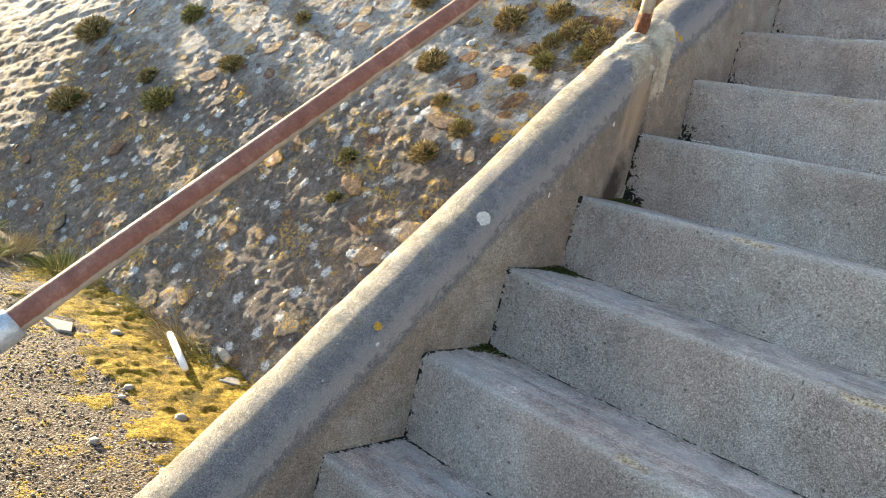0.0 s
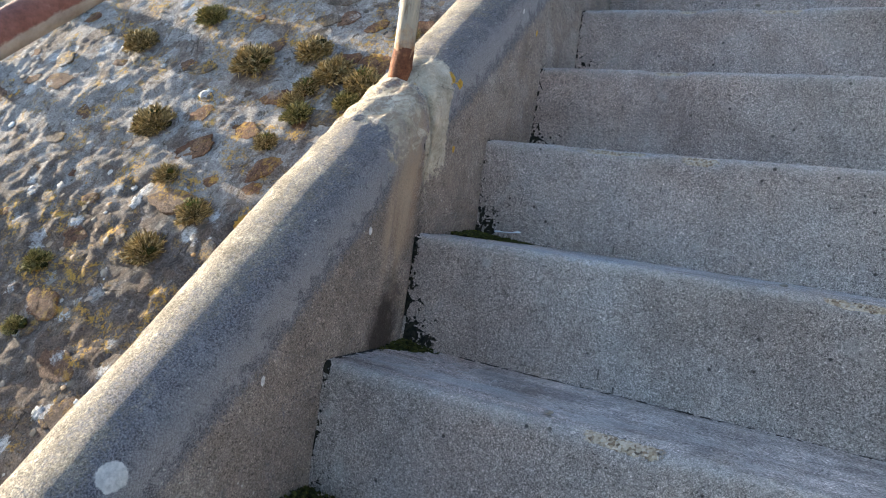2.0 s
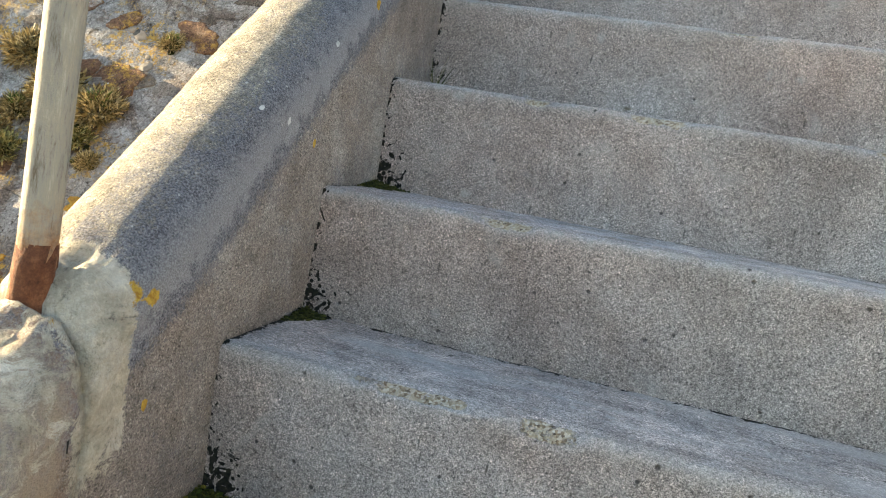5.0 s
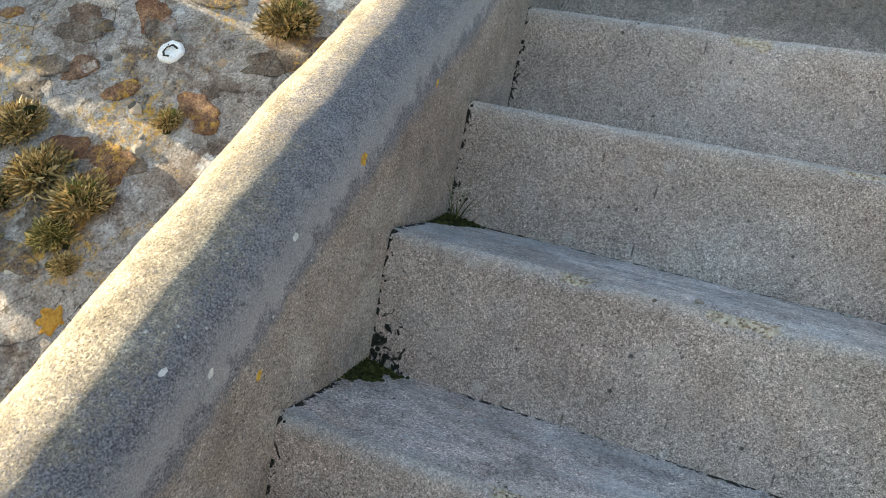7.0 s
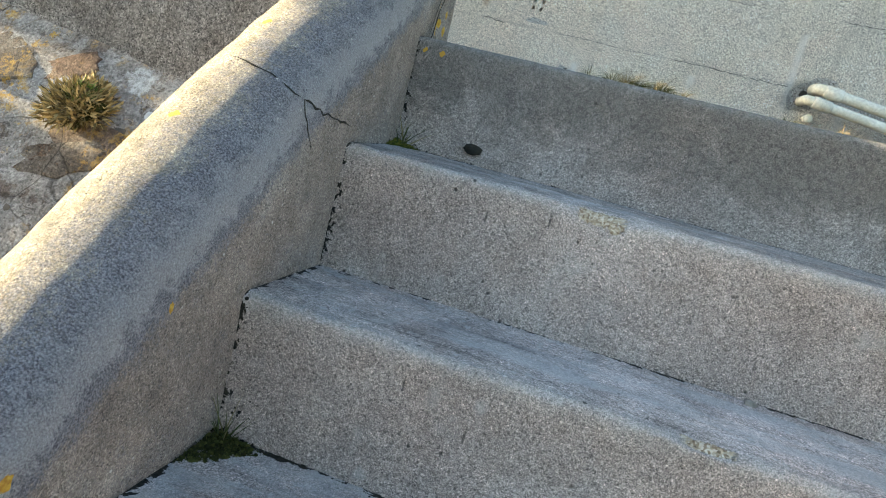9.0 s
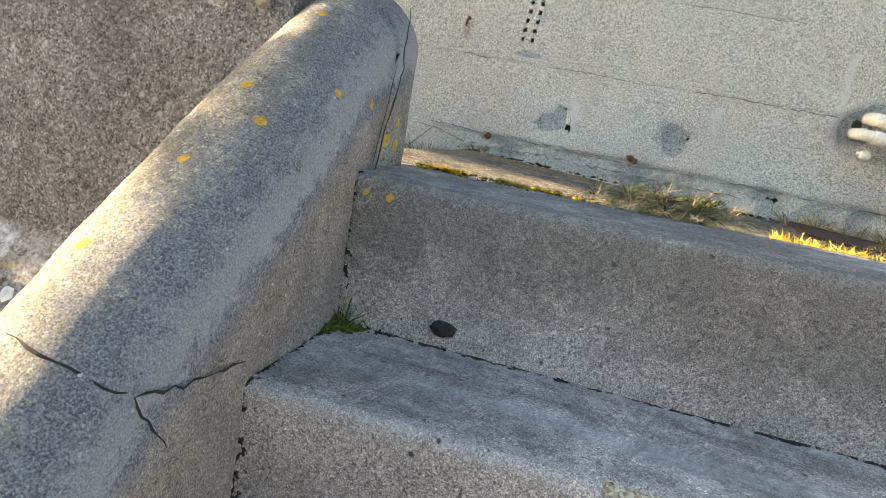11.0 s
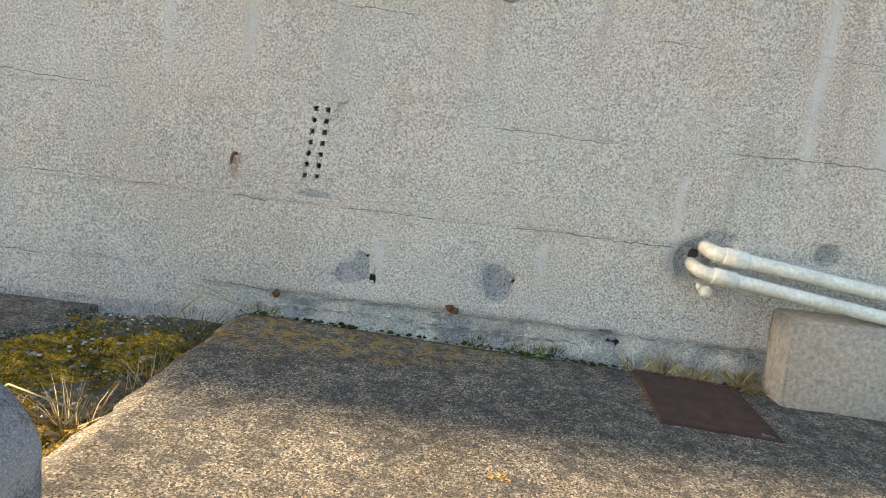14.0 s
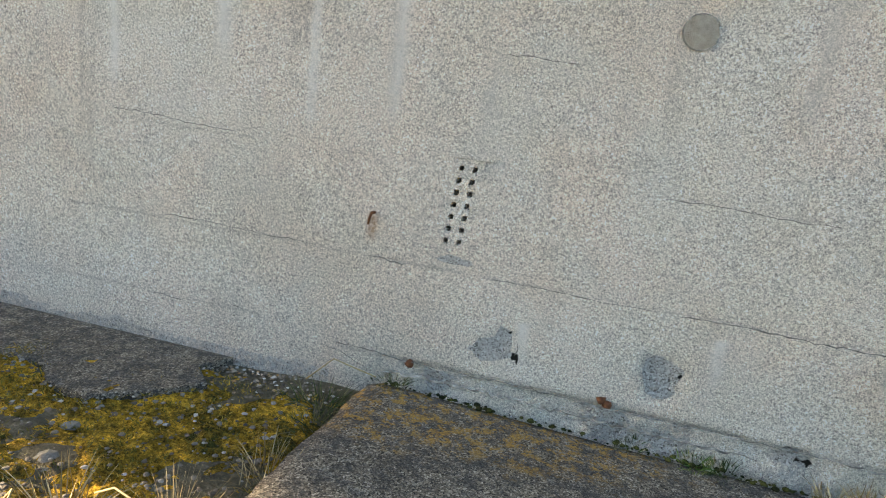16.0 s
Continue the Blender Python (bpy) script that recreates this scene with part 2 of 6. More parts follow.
    # rust wash below the post and pale wet run
    rust = k.op('MULTIPLY', k.attr("rust"), k.ramp(k.noise(46, 8, 0.82, dist=0.8), [(0.40, 0.05), (0.56, 0.9)]))
    c = k.mix(k.op('MULTIPLY', rust, 0.85), c, k.ramp(mid, [(0.35, (0.24, 0.115, 0.045)), (0.65, (0.42, 0.27, 0.14))]))
    run = k.op('MULTIPLY', k.attr("run"), k.ramp(k.noise(1.0, 4, vec=k.scaled((25, 40, 4))), [(0.3, 0.4), (0.6, 1.0)]))
    c = k.mix(k.op('MULTIPLY', run, 0.9), c, k.ramp(fine, [(0.3, (0.30, 0.23, 0.16)), (0.6, (0.43, 0.345, 0.25))]))
    patch = k.ramp(k.op('ADD', k.attr("patch"), k.op('MULTIPLY', k.noise(34, 8, 0.85, dist=0.8), 0.9)), [(0.80, 0.0), (0.86, 1.0)])
    pg = k.ramp(k.op('ADD', k.op('MULTIPLY', k.noise(22, 8, 0.8, dist=1.2), 0.55), k.op('MULTIPLY', k.noise(120, 6, 0.85), 0.45)), [(0.38, 0.25), (0.46, 0.85), (0.56, 1.1), (0.66, 1.6)])
    c = k.mix(patch, c, k.mix(k.ramp(k.op('ADD', k.op('MULTIPLY', k.attr("rust"), 1.1), k.op('MULTIPLY', k.noise(38, 7, 0.8), 0.8)), [(1.02, 0.0), (1.30, 0.8)]), k.mix(1.0, pg, k.ramp(mid, [(0.3, (0.34, 0.29, 0.21)), (0.5, (0.52, 0.465, 0.36)), (0.7, (0.62, 0.59, 0.51))]), 'MULTIPLY'), k.ramp(k.noise(60, 7, 0.8), [(0.36, (0.10, 0.045, 0.022)), (0.5, (0.28, 0.14, 0.06)), (0.64, (0.44, 0.30, 0.18))])))
    # dark stain below the post and a dark line at tread level
    stain_joint = k.op('ADD', k.attr("stain_joint"), k.op('MULTIPLY', k.noise(30, 5, 0.7), 0.7))
    c = k.mix(k.op('MULTIPLY', k.ramp(stain_joint, [(0.66, 0.0), (1.05, 1.0)]), 0.9), c, (0.035, 0.028, 0.024))
    peb = k.noise(150, 5, 0.75)
    h = k.op('ADD', k.op('MULTIPLY', fine, 0.4), k.op('MULTIPLY', k.noise(130, 4, 0.7), 0.9))
    h = k.op('ADD', h, k.op('MULTIPLY', k.op('MULTIPLY', peb, capm), 1.3))
    nrm = k.bump(h, 1.0, 0.006)
    nrm = k.bump(k.noise(11, 5), 0.35, 0.012, nrm)
    return k.done(c, 0.93, nrm, spec=0.2)


def wall_render():
    k = Mat("roughcast render")
    broad, mid, fine = k.noise(1.7, 5, 0.6), k.noise(9, 6, 0.7), k.noise(190, 4, 0.75)
    c = k.ramp(broad, [(0.3, (0.72, 0.655, 0.575)), (0.5, (0.79, 0.735, 0.655)), (0.7, (0.82, 0.775, 0.71))])
    c = k.mix(0.5, c, k.ramp(mid, [(0.3, 0.84), (0.5, 1.0), (0.7, 1.10)]), 'MULTIPLY')
    c = k.mix(0.35, c, k.ramp(k.noise(2.6, 4, 0.6, dist=0.6), [(0.42, (1.06, 0.98, 0.95)), (0.58, (0.96, 1.01, 1.02))]), 'MULTIPLY')
    grain = k.noise(185, 5, 0.72)
    c = k.mix(0.95, c, k.ramp(grain, [(0.34, 0.38), (0.43, 0.86), (0.52, 1.05), (0.66, 1.40)]), 'MULTIPLY')
    c = k.mix(0.8, c, k.ramp(k.noise(380, 4, 0.75), [(0.34, 0.28), (0.46, 0.95), (0.66, 1.65)]), 'MULTIPLY')
    c = k.mix(0.8, c, k.ramp(k.vor(300, out="Color"), [(0.0, 0.45), (0.25, 0.88), (0.62, 1.02), (0.88, 1.18), (1.0, 1.45)]), 'MULTIPLY')
    # pale lime runs and faint dark rain tracks
    c = k.mix(k.op('MULTIPLY', k.attr("streak"), k.ramp(k.noise(18, 5, 0.7), [(0.3, 0.5), (0.55, 1.0)])), c, (0.93, 0.91, 0.87))
    runs = k.noise(1.0, 5, 0.6, vec=k.scaled((7.0, 7.0, 0.9)), dist=0.2)
    c = k.mix(k.op('MULTIPLY', k.ramp(runs, [(0.56, 0.0), (0.68, 1.0)]), k.op('MULTIPLY', k.attr("high"), 0.55)), c, (0.66, 0.64, 0.60))
    c = k.mix(k.op('MULTIPLY', k.ramp(runs, [(0.32, 1.0), (0.42, 0.0)]), 0.3), c, (0.30, 0.275, 0.235))
    broken = k.attr("broken")
    bm_ = k.ramp(k.op('ADD', broken, k.op('MULTIPLY', k.noise(70, 5, 0.7), 0.5)), [(0.68, 0.0), (0.78, 1.0)])
    agg = k.ramp(k.vor(310, out="Color"), [(0.0, (0.10, 0.095, 0.085)), (0.15, (0.22, 0.21, 0.195)), (0.35, (0.50, 0.49, 0.465)), (0.7, (0.68, 0.67, 0.65)), (1.0, (0.82, 0.81, 0.79))])
    c = k.mix(bm_, c, agg)
    line = k.ramp(k.op('ADD', k.attr("line"), k.op('MULTIPLY', k.noise(24, 5, 0.75), 0.9)), [(0.75, 0.0), (1.0, 1.0)])
    c = k.mix(k.op('MULTIPLY', line, 0.28), c, (0.22, 0.205, 0.185))
    rust = k.op('MULTIPLY', k.attr("rust"), k.ramp(k.noise(60, 4), [(0.35, 0.4), (0.6, 1.0)]))
    c = k.mix(rust, c, (0.36, 0.17, 0.045))
    dark = k.ramp(k.op('ADD', k.attr("dark"), k.op('MULTIPLY', k.noise(70, 5, 0.7), 0.4)), [(0.75, 0.0), (0.85, 1.0)])
    c = k.mix(dark, c, (0.02, 0.018, 0.015))
    grey = k.ramp(k.op('ADD', k.attr("grey"), k.op('MULTIPLY', k.noise(40, 5, 0.7), 0.4)), [(0.68, 0.0), (0.82, 1.0)])
    c = k.mix(k.op('MULTIPLY', grey, 0.22), c, (0.36, 0.34, 0.30))
    h = k.op('ADD', k.op('MULTIPLY', grain, 1.6), k.op('MULTIPLY', k.noise(330, 5, 0.8), 0.4))
    h = k.op('ADD', h, k.op('MULTIPLY', k.op('MULTIPLY', k.vor(130), bm_), 1.2))
    nrm = k.bump(h, 1.0, 0.022)
    nrm = k.bump(k.noise(7, 4), 0.3, 0.012, nrm)
    return k.done(c, 0.95, nrm, spec=0.15)


def slab_concrete(name="worn aggregate concrete", tint=(1.0, 1.0, 1.0)):
    k = Mat(name)
    peb = k.op('ADD', k.op('MULTIPLY', k.vor(330, out="Color"), 0.45), k.op('MULTIPLY', k.noise(190, 6, 0.85), 0.55))
    c = k.ramp(peb, [(0.32, (0.012, 0.010, 0.008)), (0.45, (0.098, 0.083, 0.062)), (0.58, (0.192, 0.165, 0.126)), (0.72, (0.44, 0.40, 0.335))])
    c = k.mix(0.8, c, k.ramp(k.noise(4, 6, 0.7), [(0.3, 0.6), (0.5, 1.0), (0.7, 1.35)]), 'MULTIPLY')
    c = k.mix(1.0, c, tint, 'MULTIPLY')
    bl = k.ramp(k.noise(21, 9, 0.88), [(0.47, 0.0), (0.55, 0.88)])
    c = k.mix(bl, c, k.ramp(k.noise(260, 2), [(0.4, (0.016, 0.016, 0.016)), (0.65, (0.085, 0.083, 0.08))]))
    pale = k.ramp(k.noise(33, 8, 0.85, dist=0.3), [(0.58, 0.0), (0.63, 0.55)])
    c = k.mix(pale, c, k.ramp(k.noise(240, 3), [(0.35, (0.22, 0.21, 0.19)), (0.65, (0.46, 0.45, 0.42))]))
    yl = k.op('MULTIPLY', k.ramp(k.noise(34, 8, 0.85), [(0.51, 0.0), (0.55, 0.95)]), k.ramp(k.op('ADD', k.attr("moss"), k.op('MULTIPLY', k.noise(7, 5), 0.8)), [(0.74, 0.0), (0.94, 0.9)]))
    c = k.mix(yl, c, k.ramp(k.noise(200, 3), [(0.35, (0.17, 0.09, 0.015)), (0.65, (0.42, 0.26, 0.05))]))
    h = k.op('ADD', k.op('MULTIPLY', peb, 0.6), k.op('MULTIPLY', k.noise(150, 5, 0.7), 0.9))
    nrm = k.bump(h, 1.0, 0.007)
    nrm = k.bump(k.noise(20, 5), 0.4, 0.012, nrm)
    return k.done(c, 0.93, nrm, spec=0.2)


def rubble(name, mortar):
    k = Mat(name)
    mid, fine = k.noise(13, 8, 0.75, dist=0.6), k.noise(150, 5, 0.75)
    patchy = k.noise(5.5, 7, 0.72, dist=0.8)
    if mortar:
        c = k.ramp(mid, [(0.30, (0.11, 0.098, 0.088)), (0.43, (0.20, 0.184, 0.168)), (0.56, (0.275, 0.26, 0.243)), (0.72, (0.37, 0.355, 0.335))])
        low_ = k.ramp(k.op('ADD', k.op('MULTIPLY', k.height(), 0.5), k.op('MULTIPLY', k.noise(2.4, 6, 0.7, dist=0.5), 0.6)), [(0.88, 1.0), (1.22, 0.0)])
        c = k.mix(low_, c, k.ramp(k.noise(16, 9, 0.8, dist=0.9), [(0.32, (0.035, 0.028, 0.024)), (0.46, (0.085, 0.070, 0.060)), (0.57, (0.14, 0.122, 0.108)), (0.68, (0.27, 0.25, 0.23))]))
        # brown stone grinning through the mortar, earth in the hollows
        c = k.mix(k.ramp(patchy, [(0.51, 0.0), (0.56, 0.7)]), c, k.ramp(mid, [(0.34, (0.06, 0.040, 0.030)), (0.5, (0.115, 0.082, 0.060)), (0.66, (0.21, 0.17, 0.13))]))
        c = k.mix(k.ramp(k.noise(21, 8, 0.8, dist=1.0), [(0.56, 0.0), (0.61, 0.85)]), c, k.ramp(fine, [(0.35, (0.035, 0.027, 0.020)), (0.65, (0.11, 0.088, 0.064))]))
    else:
        a = k.ramp(mid, [(0.32, (0.045, 0.036, 0.029)), (0.5, (0.105, 0.088, 0.072)), (0.68, (0.22, 0.195, 0.165))])
        b = k.ramp(mid, [(0.32, (0.055, 0.024, 0.014)), (0.5, (0.135, 0.070, 0.040)), (0.68, (0.26, 0.165, 0.095))])
        c = k.mix(k.ramp(k.rand(), [(0.35, 0.0), (0.5, 0.55), (0.85, 1.0)]), a, b)
        c = k.mix(k.ramp(k.noise(36, 7, 0.8, dist=0.8), [(0.54, 0.0), (0.60, 0.9)]), c, k.ramp(fine, [(0.35, (0.035, 0.022, 0.015)), (0.65, (0.13, 0.085, 0.055))]))
    c = k.mix(0.85, c, k.ramp(fine, [(0.32, 0.38), (0.5, 1.0), (0.68, 1.55)]), 'MULTIPLY')
    c = k.mix(0.9, c, k.ramp(k.vor(260, out="Color"), [(0.0, 0.3), (0.22, 0.82), (0.62, 1.0), (0.88, 1.28), (1.0, 1.7)]), 'MULTIPLY')
    gold = k.op('MULTIPLY', k.ramp(k.noise(42, 7, 0.8), [(0.50, 0.0), (0.55, 1.0)]), k.ramp(k.noise(4.5, 5, dist=0.8), [(0.52, 0.0) if mortar else (0.46, 0.0), (0.60, 0.85)]))
    c = k.mix(gold, c, k.ramp(fine, [(0.35, (0.26, 0.14, 0.02)), (0.65, (0.50, 0.32, 0.06))]))
    # grey-white lichen in ragged crusts
    wsp = k.ramp(k.op('ADD', k.vor(7.5), k.op('MULTIPLY', k.noise(34, 8, 0.82, dist=0.5), 0.75)), [(0.57, 1.0), (0.64, 0.0)])
    wsp = k.op('MULTIPLY', k.op('MULTIPLY', wsp, k.ramp(k.noise(70, 6, 0.8), [(0.40, 0.2), (0.50, 1.0)])), k.ramp(k.noise(1.6, 4), [(0.40, 0.0), (0.52, 0.9)]))
    c = k.mix(wsp, c, k.ramp(k.noise(95, 6, 0.8), [(0.36, (0.16, 0.16, 0.155)), (0.5, (0.42, 0.425, 0.42)), (0.62, (0.58, 0.585, 0.58))]))
    hair = k.op('MULTIPLY', k.ramp(k.vor(6.5, 'DISTANCE_TO_EDGE', vec=k.warp(0.05, 9.0)), [(0.004, 1.0), (0.012, 0.0)]), k.ramp(k.noise(5, 3), [(0.53, 0.0), (0.58, 0.6)]))
    c = k.mix(hair, c, (0.022, 0.019, 0.015))
    h = k.op('ADD', k.op('MULTIPLY', k.noise(34, 9, 0.8), 1.0), k.op('MULTIPLY', fine, 0.45))
    h = k.op('SUBTRACT', h, k.op('MULTIPLY', hair, 0.6))
    nrm = k.bump(h, 1.0, 0.007)
    return k.done(c, 0.95, nrm, spec=0.15)


def simple(name, stops, scale, rough=0.85, bump=0.4, dist=0.004, metal=0.0, spec=0.3, second=None):
    """Two scales of variation between the colours in stops."""
    k = Mat(name)
    f = k.noise(scale, 6, 0.7)
    c = k.ramp(f, stops)
    c = k.mix(0.6, c, k.ramp(k.noise(scale * 9, 3, 0.7), [(0.3, 0.65), (0.5, 1.0), (0.7, 1.35)]), 'MULTIPLY')
    if second:
        col, lo, hi, sc = second
        c = k.mix(k.ramp(k.noise(sc, 6, 0.75), [(lo, 0.0), (hi, 1.0)]), c, col)
    nrm = k.bump(k.op('ADD', f, k.op('MULTIPLY', k.noise(scale * 9, 3), 0.6)), bump, dist)
    return k.done(c, rough, nrm, metal, spec)


def leafy(name, stops):
    k = Mat(name)
    c = k.ramp(k.island(), stops)
    c = k.mix(0.5, c, k.ramp(k.noise(60, 3), [(0.3, 0.6), (0.7, 1.4)]), 'MULTIPLY')
    m = k.done(c, 0.75, spec=0.2)
    k.b.inputs["Subsurface Weight"].default_value = 0.0
    return m


def mossy(name, stops):
    k = Mat(name)
    c = k.ramp(k.op('ADD', k.op('MULTIPLY', k.island(), 0.5), k.op('MULTIPLY', k.noise(45, 5, 0.7), 0.5)), stops)
    c = k.mix(0.8, c, k.ramp(k.noise(420, 3, 0.7), [(0.3, 0.45), (0.5, 1.0), (0.7, 1.5)]), 'MULTIPLY')
    return k.done(c, 0.95, k.bump(k.noise(380, 3), 1.0, 0.006), spec=0.1)


STEP, PARA, REND, SLAB = step_concrete(), parapet_concrete(), wall_render(), slab_concrete()
MORTAR, STONE = rubble("lime mortar and rubble", True), rubble("rubble stone", False)


def low_render():
    k = Mat("dark weathered render")
    c = k.ramp(k.noise(5, 6, 0.7), [(0.3, (0.115, 0.105, 0.097)), (0.5, (0.185, 0.172, 0.160)), (0.7, (0.265, 0.25, 0.232))])
    c = k.mix(0.95, c, k.ramp(k.op('ADD', k.op('MULTIPLY', k.vor(330, out="Color"), 0.4), k.op('MULTIPLY', k.noise(120, 6, 0.85), 0.6)), [(0.30, 0.22), (0.44, 0.8), (0.56, 1.15), (0.72, 2.2)]), 'MULTIPLY')
    c = k.mix(0.7, c, k.ramp(k.noise(30, 6, 0.75), [(0.32, 0.6), (0.5, 1.0), (0.68, 1.35)]), 'MULTIPLY')
    pale = k.op('MULTIPLY', k.ramp(k.vor(30), [(0.10, 0.8), (0.2, 0.0)]), k.ramp(k.noise(6, 3), [(0.5, 0.0), (0.58, 1.0)]))
    c = k.mix(pale, c, (0.40, 0.385, 0.34))
    lich = k.op('MULTIPLY', k.ramp(k.op('ADD', k.vor(13), k.op('MULTIPLY', k.noise(90, 4), 0.3)), [(0.27, 1.0), (0.33, 0.0)]), k.ramp(k.noise(3.5, 3), [(0.5, 0.0), (0.56, 0.9)]))
    c = k.mix(lich, c, (0.40, 0.25, 0.05))
    return k.done(c, 0.95, k.bump(k.noise(260, 5, 0.8), 1.0, 0.006), spec=0.15)


LOWREND = low_render()
# paler, warmer copy of the render: sun on the wall's top in the colour
LOWTOP = simple("weathered coping, sun in its colour", [(0.3, (0.15, 0.135, 0.105)), (0.5, (0.24, 0.215, 0.17)), (0.7, (0.33, 0.30, 0.24))], 34, 0.95, 0.8, 0.006, second=((0.42, 0.26, 0.04), 0.62, 0.70, 23))
def gravel_bed():
    k = Mat("brown gravel bed")
    cell = k.op('ADD', k.op('MULTIPLY', k.vor(125, out="Color"), 0.6), k.op('MULTIPLY', k.noise(70, 6, 0.8), 0.4))
    c = k.ramp(cell, [(0.28, (0.035, 0.027, 0.020)), (0.45, (0.105, 0.080, 0.058)), (0.62, (0.19, 0.152, 0.115)), (0.80, (0.36, 0.32, 0.265))])
    c = k.mix(1.0, c, k.ramp(k.vor(125, 'DISTANCE_TO_EDGE'), [(0.0, 0.25), (0.14, 1.0)]), 'MULTIPLY')
    c = k.mix(0.6, c, k.ramp(k.noise(3, 5, 0.7), [(0.35, 0.75), (0.65, 1.25)]), 'MULTIPLY')
    moss = k.op('MULTIPLY', k.ramp(k.noise(9, 7, 0.75), [(0.54, 0.0), (0.60, 1.0)]), k.ramp(k.noise(60, 5, 0.8), [(0.44, 0.0), (0.52, 0.9)]))
    c = k.mix(moss, c, k.ramp(k.noise(140), [(0.35, (0.20, 0.12, 0.015)), (0.65, (0.40, 0.28, 0.03))]))
    return k.done(c, 0.95, k.bump(k.op('ADD', k.op('MULTIPLY', k.vor(125), -1.0), k.noise(200, 4)), 1.0, 0.010), spec=0.15)


GRAVEL = gravel_bed()
SOIL = simple("mossy soil", [(0.3, (0.035, 0.030, 0.018)), (0.55, (0.10, 0.085, 0.05)), (0.75, (0.19, 0.165, 0.115))], 26, 0.95, 1.0, 0.012)


def carpet(name, low_, mid_, high_):
    k = Mat(name)
    c = k.ramp(k.op('ADD', k.op('MULTIPLY', k.noise(6, 5, 0.7), 0.5), k.op('MULTIPLY', k.noise(26, 7, 0.8), 0.5)), [(0.42, low_), (0.5, mid_), (0.57, high_)])
    c = k.mix(1.0, c, k.ramp(k.vor(300, out="Color"), [(0.0, 0.3), (0.4, 0.85), (0.8, 1.2), (1.0, 1.7)]), 'MULTIPLY')
    c = k.mix(1.0, c, k.ramp(k.noise(60, 8, 0.85), [(0.34, 0.12), (0.47, 0.75), (0.6, 1.3), (0.7, 1.7)]), 'MULTIPLY')
    return k.done(c, 0.95, k.bump(k.noise(150, 7, 0.85), 1.0, 0.016), spec=0.1)


CARPET_Y = carpet("yellow moss carpet", (0.11, 0.085, 0.012), (0.28, 0.185, 0.016), (0.40, 0.29, 0.035))
# golds brightened in the colour for sunlight that falls short of this soil
CARPET_G = carpet("green-gold moss carpet", (0.06, 0.060, 0.014), (0.32, 0.20, 0.022), (0.75, 0.45, 0.04))
MOSS_Y = mossy("yellow moss", [(0.2, (0.20, 0.115, 0.012)), (0.5, (0.40, 0.27, 0.02)), (0.8, (0.52, 0.40, 0.045))])
MOSS_G = mossy("green moss", [(0.2, (0.030, 0.040, 0.008)), (0.5, (0.085, 0.10, 0.015)), (0.8, (0.20, 0.165, 0.03))])
MOSS_D = mossy("dark moss", [(0.2, (0.012, 0.013, 0.006)), (0.55, (0.045, 0.05, 0.012)), (0.85, (0.12, 0.11, 0.03))])
GRASS = leafy("grass blades", [(0.0, (0.03, 0.045, 0.010)), (0.5, (0.06, 0.072, 0.022)), (0.8, (0.12, 0.11, 0.045)), (1.0, (0.24, 0.20, 0.10))])
DRY = leafy("dry grass", [(0.0, (0.13, 0.095, 0.035)), (0.5, (0.26, 0.195, 0.085)), (1.0, (0.42, 0.35, 0.20))])
MOSSHAIR = leafy("moss shoots", [(0.0, (0.035, 0.05, 0.008)), (0.4, (0.12, 0.105, 0.015)), (0.8, (0.30, 0.185, 0.02)), (1.0, (0.42, 0.30, 0.05))])
REDLEAF = leafy("reddish weed leaves", [(0.0, (0.12, 0.035, 0.018)), (0.6, (0.30, 0.12, 0.05)), (1.0, (0.42, 0.28, 0.08))])
# brighter copy of the grass blades, sunlight put into its greens and golds
MEADOW = leafy("mixed grass brightened for sunlight", [(0.0, (0.06, 0.075, 0.014)), (0.5, (0.17, 0.17, 0.035)), (0.8, (0.30, 0.26, 0.09)), (1.0, (0.46, 0.39, 0.20))])
GOLDHAIR = leafy("golden moss shoots", [(0.0, (0.22, 0.13, 0.012)), (0.5, (0.50, 0.34, 0.03)), (1.0, (0.66, 0.50, 0.10))])
GROOVE = simple("board groove", [(0.35, (0.07, 0.065, 0.058)), (0.5, (0.20, 0.19, 0.17)), (0.65, (0.42, 0.40, 0.365))], 45, 0.95)
DULL = simple("dull grey stone", [(0.3, (0.10, 0.09, 0.075)), (0.7, (0.20, 0.185, 0.16))], 60, 0.9, 0.8, 0.004)
HEATH = leafy("cushion plant", [(0.0, (0.07, 0.055, 0.025)), (0.3, (0.19, 0.145, 0.06)), (0.7, (0.34, 0.26, 0.11)), (1.0, (0.52, 0.42, 0.22))])
HEATH_G = leafy("olive cushion plant", [(0.0, (0.06, 0.055, 0.02)), (0.4, (0.15, 0.14, 0.045)), (0.75, (0.30, 0.255, 0.085)), (1.0, (0.48, 0.40, 0.18))])
SUCC = leafy("fresh green plant", [(0.0, (0.03, 0.06, 0.012)), (0.6, (0.075, 0.135, 0.02)), (1.0, (0.24, 0.25, 0.04))])


